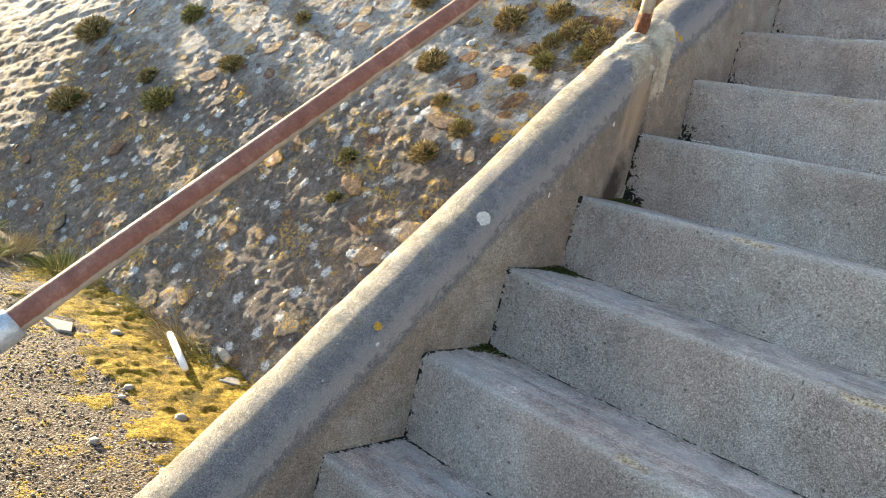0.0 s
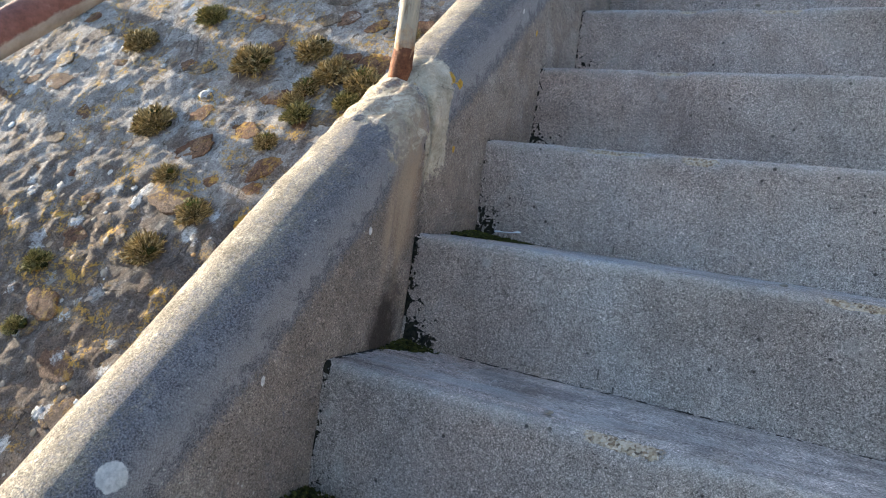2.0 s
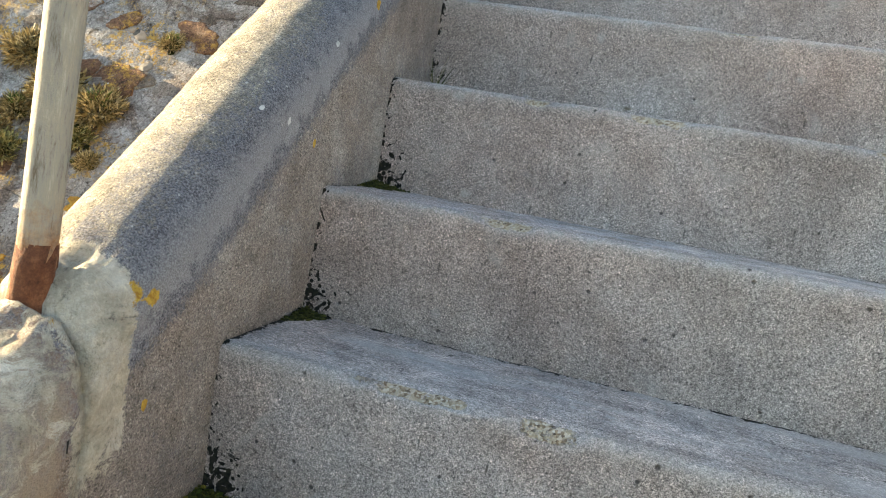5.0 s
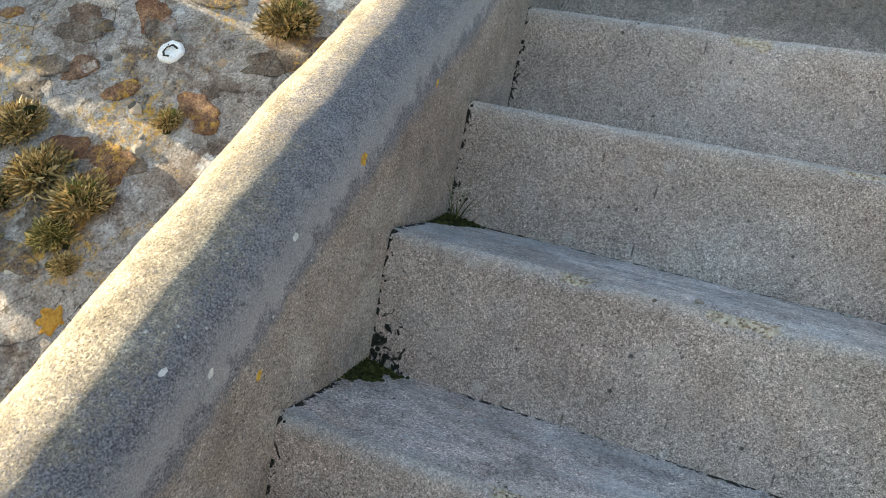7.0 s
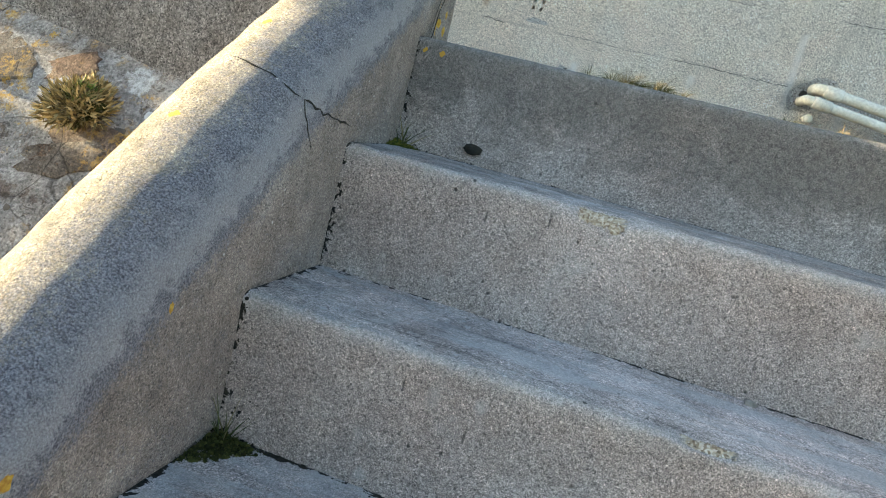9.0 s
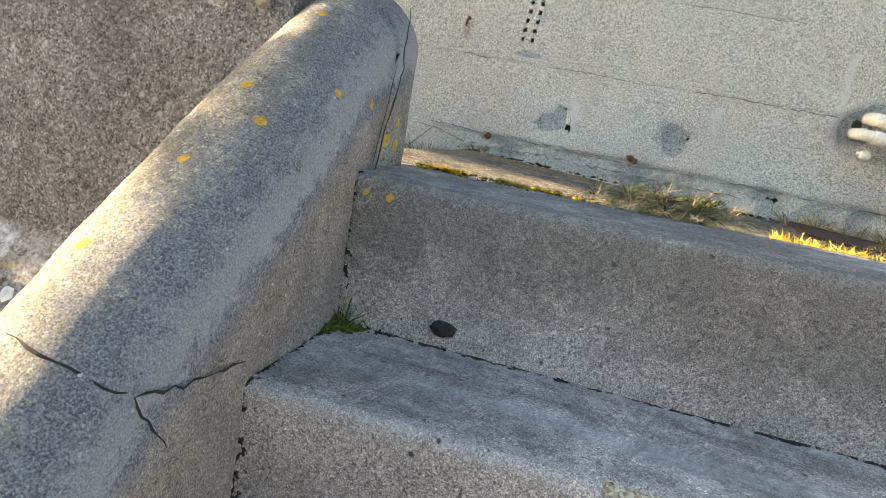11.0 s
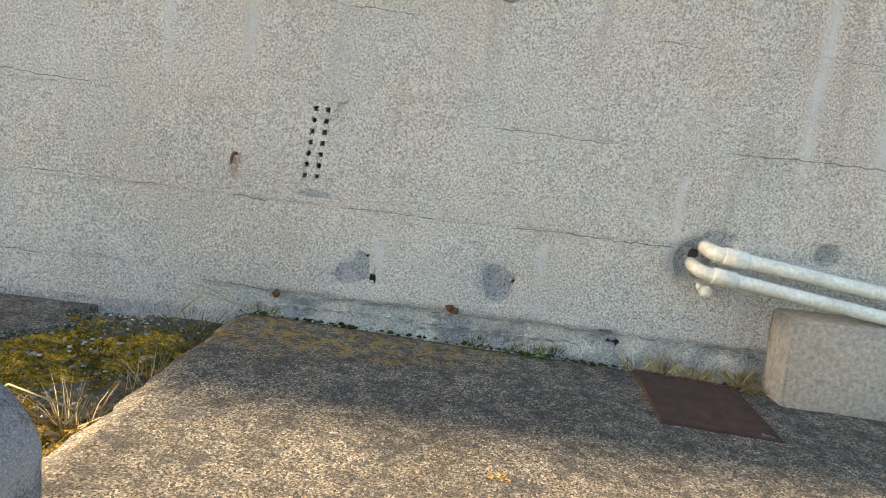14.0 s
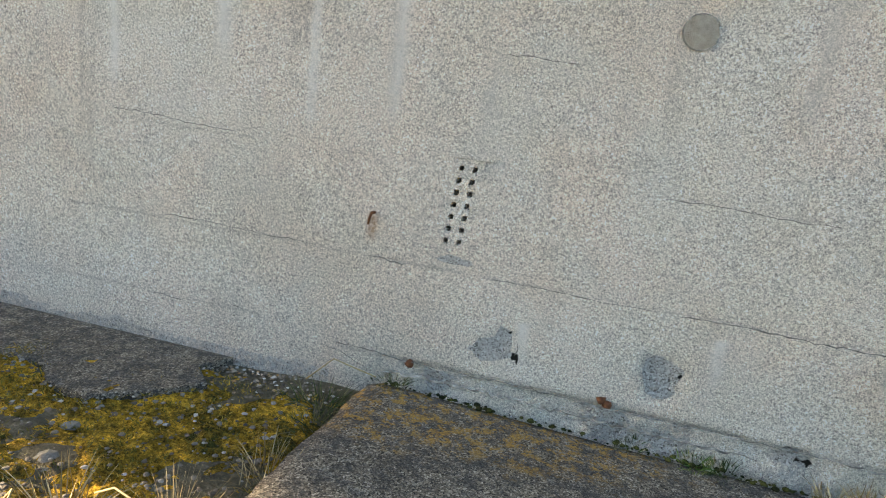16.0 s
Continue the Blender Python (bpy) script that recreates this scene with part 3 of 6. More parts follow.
def post_paint():
    k = Mat("chalky painted steel with rust")
    f = k.noise(1.0, 6, 0.75, vec=k.scaled((110, 110, 16)))
    c = k.ramp(f, [(0.34, (0.13, 0.10, 0.065)), (0.46, (0.27, 0.25, 0.205)), (0.56, (0.31, 0.275, 0.205)), (0.7, (0.42, 0.39, 0.32))])
    r = k.op('ADD', k.op('MULTIPLY', k.attr("rust"), 0.75), k.op('MULTIPLY', k.noise(38, 7, 0.75), 0.7))
    c = k.mix(k.ramp(r, [(0.50, 0.0), (0.82, 1.0)]), c, k.ramp(k.noise(90, 5, 0.75), [(0.3, (0.10, 0.042, 0.018)), (0.5, (0.27, 0.125, 0.042)), (0.7, (0.42, 0.24, 0.10))]))
    return k.done(c, 0.8, k.bump(k.noise(160, 5, 0.75), 0.7, 0.003), spec=0.25)


def rail_paint():
    k = Mat("red oxide paint, paler below")
    f, g = k.noise(24, 6, 0.7), k.noise(210, 4, 0.75)
    c = k.ramp(f, [(0.3, (0.13, 0.05, 0.034)), (0.55, (0.20, 0.088, 0.062)), (0.75, (0.29, 0.165, 0.125))])
    c = k.mix(0.6, c, k.ramp(g, [(0.3, 0.6), (0.5, 1.0), (0.7, 1.4)]), 'MULTIPLY')
    # paler on the tube's lower side, with a ragged edge
    pale_low = k.op('ADD', k.op('MULTIPLY', k.attr("pale_low"), 0.8), k.op('MULTIPLY', k.noise(30, 6, 0.75), 0.7))
    c = k.mix(k.ramp(pale_low, [(0.62, 0.0), (0.74, 0.9)]), c, k.ramp(f, [(0.35, (0.26, 0.21, 0.165)), (0.65, (0.42, 0.38, 0.32))]))
    return k.done(c, 0.75, k.bump(k.op('ADD', f, g), 0.5, 0.0015), spec=0.3)


POSTM = post_paint()
RAILM = rail_paint()
RUST = simple("deep rust", [(0.3, (0.045, 0.018, 0.010)), (0.55, (0.15, 0.058, 0.025)), (0.75, (0.27, 0.13, 0.06))], 60, 0.95, 1.0, 0.004)
GALV = simple("dull galvanised steel", [(0.3, (0.33, 0.35, 0.37)), (0.7, (0.52, 0.54, 0.56))], 30, 0.55, 0.4, 0.001, metal=0.5)
BLOCK = simple("grey roughcast block", [(0.3, (0.20, 0.19, 0.17)), (0.5, (0.33, 0.312, 0.28)), (0.7, (0.46, 0.44, 0.395))], 95, 0.95, 1.0, 0.008)
PVC = simple("aged cream plastic", [(0.3, (0.42, 0.39, 0.315)), (0.6, (0.56, 0.53, 0.45)), (0.8, (0.63, 0.61, 0.54))], 12, 0.55, 0.2, 0.001, second=((0.34, 0.31, 0.23), 0.60, 0.72, 60))
IRON = simple("rust-brown iron", [(0.3, (0.026, 0.013, 0.010)), (0.6, (0.055, 0.027, 0.019)), (0.8, (0.10, 0.05, 0.034))], 30, 0.85, 0.6, 0.002)
SLATE = simple("pale slate", [(0.3, (0.15, 0.138, 0.118)), (0.7, (0.27, 0.25, 0.22))], 30, 0.85, 0.6, 0.003)
BONE = simple("white weathered stick", [(0.3, (0.58, 0.56, 0.52)), (0.7, (0.78, 0.77, 0.74))], 30, 0.8, 0.4, 0.002)
PEBBLE = leafy("pebbles", [(0.0, (0.075, 0.060, 0.045)), (0.4, (0.13, 0.104, 0.077)), (0.8, (0.17, 0.148, 0.118)), (1.0, (0.34, 0.315, 0.275))])
FRAGMENT = leafy("stone fragments", [(0.0, (0.05, 0.043, 0.035)), (0.35, (0.14, 0.118, 0.092)), (0.6, (0.23, 0.20, 0.16)), (0.76, (0.29, 0.155, 0.045)), (0.84, (0.30, 0.275, 0.235)), (1.0, (0.52, 0.51, 0.48))])
# near-black paint for shade in cracks, drain and air brick; also lichen ring
BLACK = simple("near-black for shade and dark growth", [(0.3, (0.008, 0.008, 0.007)), (0.7, (0.03, 0.027, 0.02))], 80, 0.95)
LICHW = simple("white crust lichen", [(0.36, (0.13, 0.13, 0.125)), (0.48, (0.30, 0.305, 0.30)), (0.62, (0.44, 0.45, 0.45))], 90, 0.95, 0.8, 0.004)
LICHD = simple("chalk-white crust lichen", [(0.35, (0.50, 0.51, 0.51)), (0.6, (0.70, 0.71, 0.71))], 70, 0.95, 0.8, 0.004)
LICHY = simple("orange crust lichen", [(0.35, (0.24, 0.12, 0.015)), (0.6, (0.38, 0.22, 0.03))], 120, 0.95, 0.9, 0.004)
PLUG = simple("grey mortar plug", [(0.3, (0.24, 0.22, 0.185)), (0.7, (0.43, 0.40, 0.345))], 75, 0.95, 1.0, 0.012)
WOOD = simple("grey driftwood", [(0.3, (0.26, 0.22, 0.17)), (0.7, (0.42, 0.38, 0.31))], 30, 0.9, 0.6, 0.003)
GLASSY = simple("sweet wrapper", [(0.3, (0.45, 0.50, 0.54)), (0.7, (0.68, 0.72, 0.74))], 40, 0.35, 0.5, 0.002)
EARTH = simple("beaten earth and stone", [(0.3, (0.11, 0.10, 0.075)), (0.7, (0.24, 0.215, 0.165))], 2.5, 0.95, 0.8, 0.02)


# ---- geometry kit ----
rng = np.random.default_rng(7)


def solid(name, verts, faces, material, parent=None, label="", smooth=True, attrs=None):
    me = bpy.data.meshes.new(name)
    me.from_pydata([tuple(map(float, v)) for v in verts], [], [tuple(map(int, f)) for f in faces])
    for key, values in (attrs or {}).items():
        a = me.attributes.new(key, 'FLOAT', 'POINT')
        a.data.foreach_set("value", np.asarray(values, dtype=np.float32))
    me.materials.append(material)
    if smooth:
        me.shade_smooth()
    me.update()
    ob = new(name, me)
    if parent:
        ob.parent = parent
    if label:
        tagged(ob, label)
    return ob


def part(name, bm, material, parent=None, label="", smooth=True):
    me = bpy.data.meshes.new(name)
    bm.to_mesh(me)
    bm.free()
    me.materials.append(material)
    if smooth:
        me.shade_smooth()
    ob = new(name, me)
    if parent:
        ob.parent = parent
    if label:
        tagged(ob, label)
    return ob


def n3(x, y, z):
    return noise.noise(Vector((x, y, z)))


def fbm(x, y, z, octaves=4):
    return noise.fractal(Vector((x, y, z)), 0.9, 2.1, octaves)


def lattice(rows, cols, wrap=False):
    out = []
    for i in range(rows - 1):
        for j in range(cols if wrap else cols - 1):
            k = (j + 1) % cols
            out.append((i * cols + j, i * cols + k, (i + 1) * cols + k, (i + 1) * cols + j))
    return out


def spots(P, centres):
    """A mask of round spots: centre and radius."""
    P = np.asarray(P)
    m = np.zeros(len(P))
    for (cx, cy, cz), r in centres:
        near = P[np.argmin((P[:, 0] - cx) ** 2 + (P[:, 1] - cy) ** 2 + (P[:, 2] - cz) ** 2)]
        if np.linalg.norm(near - np.array((cx, cy, cz))) < 0.07:
            cx, cy, cz = near
        d = np.sqrt((P[:, 0] - cx) ** 2 + (P[:, 1] - cy) ** 2 + (P[:, 2] - cz) ** 2) / r
        m = np.maximum(m, np.clip(1.12 - 0.65 * d, 0, 1))
    return m


def tube(points, radius, sides=16, cap=True):
    """A pipe along points; radius a number or one for each point."""
    pts = [Vector(p) for p in points]
    rad = [radius] * len(pts) if isinstance(radius, (int, float)) else radius
    verts, up = [], None
    for i, p in enumerate(pts):
        d = (pts[min(i + 1, len(pts) - 1)] - pts[max(i - 1, 0)]).normalized()
        if up is None:
            up = Vector((0, 0, 1)) if abs(d.z) < 0.9 else Vector((1, 0, 0))
        u = (up - d * up.dot(d)).normalized()
        up, w = u, d.cross(u)
        for s in range(sides):
            a = 2 * math.pi * s / sides
            verts.append(p + (u * math.cos(a) + w * math.sin(a)) * rad[i])
    faces = lattice(len(pts), sides, True)
    if cap:
        faces += [tuple(range(sides))[::-1], tuple(range((len(pts) - 1) * sides, len(pts) * sides))]
    return verts, faces


def blades(count, length, base, lean, width, droop, up=(0, 0, 1), at=(0, 0, 0), seed=0, segments=3):
    """A tuft of tapering curved blades."""
    r = np.random.default_rng(seed)
    u = Vector(up).normalized()
    s = u.orthogonal().normalized()
    w = u.cross(s)
    verts, faces = [], []
    for _ in range(count):
        a, b = r.uniform(0, 2 * math.pi), math.sqrt(r.uniform(0, 1)) * base
        out = s * math.cos(a) + w * math.sin(a)
        p = Vector(at) + out * b
        ln = length * r.uniform(0.45, 1.15)
        d = (u + out * lean * r.uniform(0.1, 1.3) + (s * r.normal() + w * r.normal()) * 0.25).normalized()
        side = d.cross(s * r.normal() + w * r.normal() + u * 0.1).normalized() * width * r.uniform(0.6, 1.3)
        n0 = len(verts)
        for k in range(segments + 1):
            f = k / segments
            verts += [p - side * (1 - f * 0.85) * 0.5, p + side * (1 - f * 0.85) * 0.5]
            p = p + d * ln / segments
            d = (d + Vector((0, 0, -droop)) + out * droop * 0.6).normalized()
        for k in range(segments):
            i = n0 + 2 * k
            faces.append((i, i + 1, i + 3, i + 2))
    return verts, faces


def join(*pieces):
    verts, faces = [], []
    for v, f in pieces:
        o = len(verts)
        verts += list(v)
        faces += [tuple(i + o for i in q) for q in f]
    return verts, faces


def pebble(centre, size, r, flat=0.6, sides=6, up=(0, 0, 1)):
    """A small rounded lump."""
    u = Vector(up).normalized()
    s = u.orthogonal().normalized()
    w = u.cross(s)
    c = Vector(centre)
    verts, faces = [c + u * size * flat * r.uniform(0.7, 1.1)], []
    for ring, (rr, h) in enumerate(((0.65, 0.72), (1.0, 0.1), (0.8, -0.4))):
        for k in range(sides):
            a = 2 * math.pi * (k + 0.5 * ring) / sides
            q = size * rr * r.uniform(0.72, 1.25)
            verts.append(c + (s * math.cos(a) + w * math.sin(a)) * q + u * size * flat * h * r.uniform(0.8, 1.2))
    for k in range(sides):
        j = (k + 1) % sides
        faces.append((0, 1 + k, 1 + j))
        for ring in range(2):
            a, b = 1 + ring * sides, 1 + (ring + 1) * sides
            faces.append((a + k, b + k, b + j, a + j))
    return verts, faces


def lumps(items, r, flat=0.6, sides=6, up=(0, 0, 1)):
    verts, faces = [], []
    for c, s in items:
        v, f = pebble(c, s, r, flat, sides, up)
        o = len(verts)
        verts += v
        faces += [tuple(i + o for i in q) for q in f]
    return verts, faces


def slab_plate(outline, z0, z1, edge=0.004):
    """A flat piece with a softened rim from an outline in x and y."""
    n = len(outline)
    cx, cy = sum(p[0] for p in outline) / n, sum(p[1] for p in outline) / n
    verts = []
    for z, inset in ((z0, 0.0), (z1 - edge, 0.0), (z1, edge)):
        for x, y in outline:
            d = max(1e-6, math.hypot(x - cx, y - cy))
            verts.append((x - (x - cx) / d * inset, y - (y - cy) / d * inset, z))
    faces = lattice(3, n, True) + [tuple(range(2 * n, 3 * n)), tuple(range(n))[::-1]]
    return verts, faces


# ---- the plan ----
RISE, GOING = 0.215, 0.234
Y1, Z1 = 1.171, 0.640           # the arris of the first step in view
XIN, XOUT = -1.168, -1.332      # inner and outer face of the stair wall
STAIR_END = 1.1
WALL_Y = 4.62
GROUND = -0.10


def arris(y):
    return Z1 + (y - Y1) * RISE / GOING


def slab_z(x, y=4.5):
    return 2.5435 - 0.0365 * (x + 1.0) - 0.022 * (y - 4.2)


# ---- ground ----
GX = np.concatenate([[-400, -150, -60, -25, -14], np.arange(-9, -1.45, 0.09), [-1.3, 0, 2, 6, 15, 40, 120, 400]])
GY = np.concatenate([[-400, -150, -60, -25, -10, -5], np.arange(-2, 2.6, 0.09), [4, 8, 20, 60, 150, 400]])
gv = []
for gy in GY:
    for gx in GX:
        near = max(0.0, 1 - max(0, abs(gx + 4) - 4) / 3) * (1 if -2 < gy < 2.6 else 0)
        gv.append((gx, gy, GROUND + near * (0.012 * fbm(gx * 2.2, gy * 2.2, 3) + 0.10 * max(0, gy - 1.55))))
ground = solid("ground", gv, lattice(len(GY), len(GX)), GRAVEL)
tagged(ground, "brown gravelly ground with moss at its edges", "ground", kind="structure")

bm = bmesh.new()
bmesh.ops.create_cube(bm, size=1, matrix=Matrix.Translation((0.1, -1.0, -0.06)) @ Matrix.Diagonal((2.6, 3.6, 0.11, 1)))
bmesh.ops.bevel(bm, geom=bm.edges[:], offset=0.01, segments=2, affect='EDGES')
tagged(part("pavement", bm, SLAB), "worn concrete path at the foot of the steps", "path", kind="structure")

# loose gravel, counted by nobody
items = []
while len(items) < 15000:
    x, y = rng.uniform(-5.0, -1.42), rng.uniform(-0.3, 1.75)
    items.append(((x, y, GROUND + 0.012 * fbm(x * 2.2, y * 2.2, 3) + 0.10 * max(0, y - 1.55) + 0.001), 0.0028 + 0.005 * rng.random() ** 3))
v, f = lumps(items, rng, 0.55, 5)
tagged(solid("loose_gravel", v, f, PEBBLE), "loose brown and grey gravel chippings on the ground", "gravel", kind="stuff")


def moss_field(name, label, inside, box, zf, count, material, size=(0.008, 0.03), flat=0.45):
    items, tries = [], 0
    while len(items) < count and tries < count * 40:
        tries += 1
        x, y = rng.uniform(box[0], box[1]), rng.uniform(box[2], box[3])
        if inside(x, y) + 0.35 * fbm(x * 4, y * 4, 8) > rng.uniform(0.1, 0.9):
            items.append(((x, y, zf(x, y)), rng.uniform(*size)))
    v, f = lumps(items, rng, flat, 6)
    return tagged(solid(name, v, f, material), label, "moss", kind="stuff")


def moss_sheet(name, label, inside, box, zf, material, res=0.010, thick=0.020):
    """A carpet of moss: a lumpy sheet that dips under the soil where nothing grows."""
    xs, ys = np.arange(box[0], box[1], res), np.arange(box[2], box[3], res)
    vs, live = [], []
    for y in ys:
        for x in xs:
            g = inside(x, y) + 0.75 * fbm(x * 5, y * 5, 8) + 0.35 * fbm(x * 21, y * 21, 2) - 0.45
            live.append(g > -0.25)
            lump = 0.6 + 0.7 * fbm(x * 16, y * 16, 4) + 0.35 * fbm(x * 60, y * 60, 1)
            vs.append((x, y, zf(x, y) + thick * max(-0.6, min(1.0, g * 1.6)) * (lump if g > 0 else 1.0)))
    faces = [q for q in lattice(len(ys), len(xs)) if any(live[i] for i in q)]
    used = sorted({i for q in faces for i in q})
    index = {old: n_ for n_, old in enumerate(used)}
    ob = solid(name, [vs[i] for i in used], [tuple(index[i] for i in q) for q in faces], material)
    return tagged(ob, label, "moss", kind="stuff")


def moss_band(x, y):
    # a diagonal belt from the stair wall to the far foot of the bank
    d = abs((y - 1.30) - (x + 2.35) * -0.10 - 0.14) / 0.36
    return 1.15 - d


def low_ground(x, y):
    return GROUND + 0.012 * fbm(x * 2.2, y * 2.2, 3) + 0.10 * max(0, y - 1.55) + 0.002


moss_sheet("ground_moss", "bright yellow moss spreading over the gravel below the bank", moss_band, (-4.6, -1.36, 0.6, 1.95), low_ground, CARPET_Y, 0.014, 0.016)
moss_field("ground_moss", "small scattered tufts of yellow moss in gravel", lambda x, y: 0.30, (-4.4, -1.42, -0.2, 1.4), low_ground, 1200, MOSS_Y, (0.002, 0.006))


# ---- the rubble bank ----
def bank_push(x, z):
    """How far the bank's face stands out of its even batter."""
    sx, sz = x + 0.05 * fbm(x * 5, z * 5, 2), z + 0.04 * fbm(x * 5, z * 5, 6)
    near = noise.voronoi(Vector((sx * 4.0, sz * 7.0, 0.3)))
    block = (noise.cell(near[1][0] * 7.3) - 0.5) * 0.013 + 0.008 * min(1.0, (near[0][1] - near[0][0]) * 2.2)
    small = noise.voronoi(Vector((sx * 13, sz * 19, 1.3)))
    block += (noise.cell(small[1][0] * 5.1) - 0.5) * 0.007
    rough = 0.026 * fbm(x * 1.6, z * 1.6, 1.0) + 0.006 * fbm(x * 9, z * 9, 4.0) + 0.013 * fbm(x * 24, z * 30, 9.0) + block
    smooth_up = max(0.16, min(1.0, 1.35 - 0.62 * max(0.0, z - 0.5) - 0.2 * max(0, x + 2.6)))
    far = 1 / (1 + math.exp((x + 6.0 + 0.5 * (z - 1.0)) * 5.0))
    courses = 0.018 * fbm((x + 0.5 * z) * 1.3, (z - 0.3 * x) * 11.0, 5) * far
    return 0.42 * rough * smooth_up + 0.10 * far + courses


def bank_y(x, z):
    return 2.2 + (z - 0.6) * 0.6 + 0.066 * (max(x, -6.2) + 1.9)


BN = Vector((0.056, -0.8555, 0.5135))     # outward from the bank
BU = Vector((0, 0.514, 0.857))      # up the bank


def bank_at(x, z):
    return Vector((x, bank_y(x, z), z)) + BN * bank_push(x, z)


BX = np.concatenate([np.arange(-10.0, -8.0, 0.06), np.arange(-8.0, -4.6, 0.03), np.arange(-4.6, -1.25, 0.015)])
BZ = np.arange(-0.2, 2.50, 0.015)
bv = [bank_at(x, z) for z in BZ for x in BX]
bank = solid("wall_bank", bv, lattice(len(BZ), len(BX)), MORTAR)
tagged(bank, "battered rubble stone bank, mortared and crusted with lichen", "stone bank", kind="structure")
bm = bmesh.new()
bmesh.ops.create_cube(bm, size=1, matrix=Matrix.Translation((-5.6, 3.99, 1.12)) @ Matrix.Diagonal((8.4, 1.2, 2.72, 1)))
tagged(part("wall_core", bm, EARTH), "earth core behind the stone bank", "earth", kind="structure")

stone_meshes = []
for q in range(10):
    r = np.random.default_rng(40 + q)
    vs, seg = [(0, 0, 1.0)], 26
    walk_ = np.cumsum(r.normal(size=seg)) * 0.11
    walk_ = walk_ - np.linspace(0, walk_[-1], seg)
    radial = [max(0.45, 0.92 + walk_[i] - walk_.mean() + r.uniform(-0.07, 0.07)) for i in range(seg)]
    for rr, h in ((0.5, 1.0), (0.90, 0.9), (0.985, 0.45), (1.0, -2.2)):
        for s_ in range(seg):
            a = 2 * math.pi * s_ / seg
            vs.append((math.cos(a) * radial[s_] * rr, math.sin(a) * radial[s_] * rr * 0.66, h + r.uniform(-0.22, 0.22)))
    fs = [(0, 1 + s_, 1 + (s_ + 1) % seg) for s_ in range(seg)]
    for ring in range(3):
        a, b = 1 + ring * seg, 1 + (ring + 1) * seg
        fs += [(a + s_, b + s_, b + (s_ + 1) % seg, a + (s_ + 1) % seg) for s_ in range(seg)]
    me = bpy.data.meshes.new("stone")
    me.from_pydata(vs, [], fs)
    me.materials.append(STONE)
    me.shade_smooth()
    stone_meshes.append(me)
bank_frame = Matrix((Vector((1, 0, 0)), BU, BN)).transposed().to_4x4()
made = 0
for row in range(20):
    for col in range(25):
        x = -6.3 + col * 0.205 + (row % 2) * 0.1 + rng.uniform(-0.05, 0.05)
        z = -0.05 + row * 0.125 + rng.uniform(-0.03, 0.03)
        if x > -1.45 or z > 2.42 or rng.random() > 0.50 or made >= 300:
            continue
        size = 0.03 + 0.075 * rng.random() ** 1.5
        proud = rng.uniform(0.002, 0.004) * (1.2 if z < 1.0 else 0.8)
        st = new("stone", stone_meshes[rng.integers(10)])
        st.parent = bank
        st.matrix_basis = Matrix.Translation(bank_at(x, z) - BN * 0.0005) @ bank_frame @ pose(0, 0, 0, rng.uniform(-3, 3), rng.uniform(-3, 3), rng.uniform(-35, 35)) @ Matrix.Diagonal((size, size * rng.uniform(0.8, 1.3), proud, 1))
        made += 1

# larger rust-brown stones set flush in the smooth upper mortar
for q, (x, z, sx, sy, turn) in enumerate(((-1.93, 2.02, .085, .075, -20), (-2.05, 1.86, .075, .055, 10), (-2.16, 2.03, .055, .05, 30), (-2.14, 2.19, .075, .06, -15), (-2.37, 2.16, .10, .06, 15), (-2.39, 2.05, .075, .05, 5), (-1.80, 2.17, .10, .07, 20), (-2.62, 1.25, .10, .09, 0), (-2.45, 1.55, .08, .06, 25), (-2.2, 1.62, .09, .06, -10), (-2.9, 1.8, .09, .06, 20), (-2.3, 1.4, .08, .07, 40))):
    st = new("stone", stone_meshes[q % 10])
    st.parent = bank
    st.matrix_basis = Matrix.Translation(bank_at(x, z)) @ bank_frame @ pose(0, 0, 0, 0, 0, turn) @ Matrix.Diagonal((sx, sy, 0.0045, 1))

# broken fragments bedded in the bank's lower part
items = []
while len(items) < 1500:
    x, z = rng.uniform(-6.5, -1.4), rng.uniform(-0.05, 2.3)
    if rng.random() < (0.95 if z < 1.2 else 0.35) and fbm(x * 2.5, z * 2.5, 12) > -0.25 + rng.normal() * 0.2:
        items.append((bank_at(x, z), 0.003 + 0.018 * rng.random() ** 3))
v, f = lumps(items, rng, 0.20, 5, BN)
tagged(solid("bank_fragments", v, f, FRAGMENT, smooth=False), "broken stone fragments bedded in the bank's mortar", "rubble", kind="stuff")

# plants rooted in the bank
PLANTS = [(-5.42, 1.62, .11), (-2.92, 1.53, .10), (-3.6, 1.05, .06), (-3.58, .93, .06), (-3.0, .95, .06), (-2.34, 1.50, .055), (-2.46, 1.21, .075), (-2.56, 1.06, .085),
          (-2.9, .74, .05), (-3.95, .42, .05), (-2.62, 1.83, .10), (-2.22, 1.80, .09), (-2.09, 1.68, .06), (-2.33, 1.67, .055), (-2.68, 1.33, .06), (-4.5, 1.3, .10), (-4.9, .95, .13),
          (-5.3, 1.1, .09), (-4.2, 1.7, .07), (-3.3, 1.9, .09), (-3.0, 2.05, .08), (-2.36, 1.89, .085), (-2.30, 1.73, .06), (-2.07, 1.76, .085), (-2.27, 1.62, .065), (-2.02, 1.63, .04),
          (-1.98, 1.98, .045), (-1.81, 2.27, .085), (-2.8, 2.2, .07), (-3.5, 2.3, .08), (-2.5, 2.32, .06), (-3.9, 2.1, .09), (-4.4, 2.2, .08), (-5.9, .75, .15), (-6.4, 1.3, .16), (-5.0, 1.9, .10)]


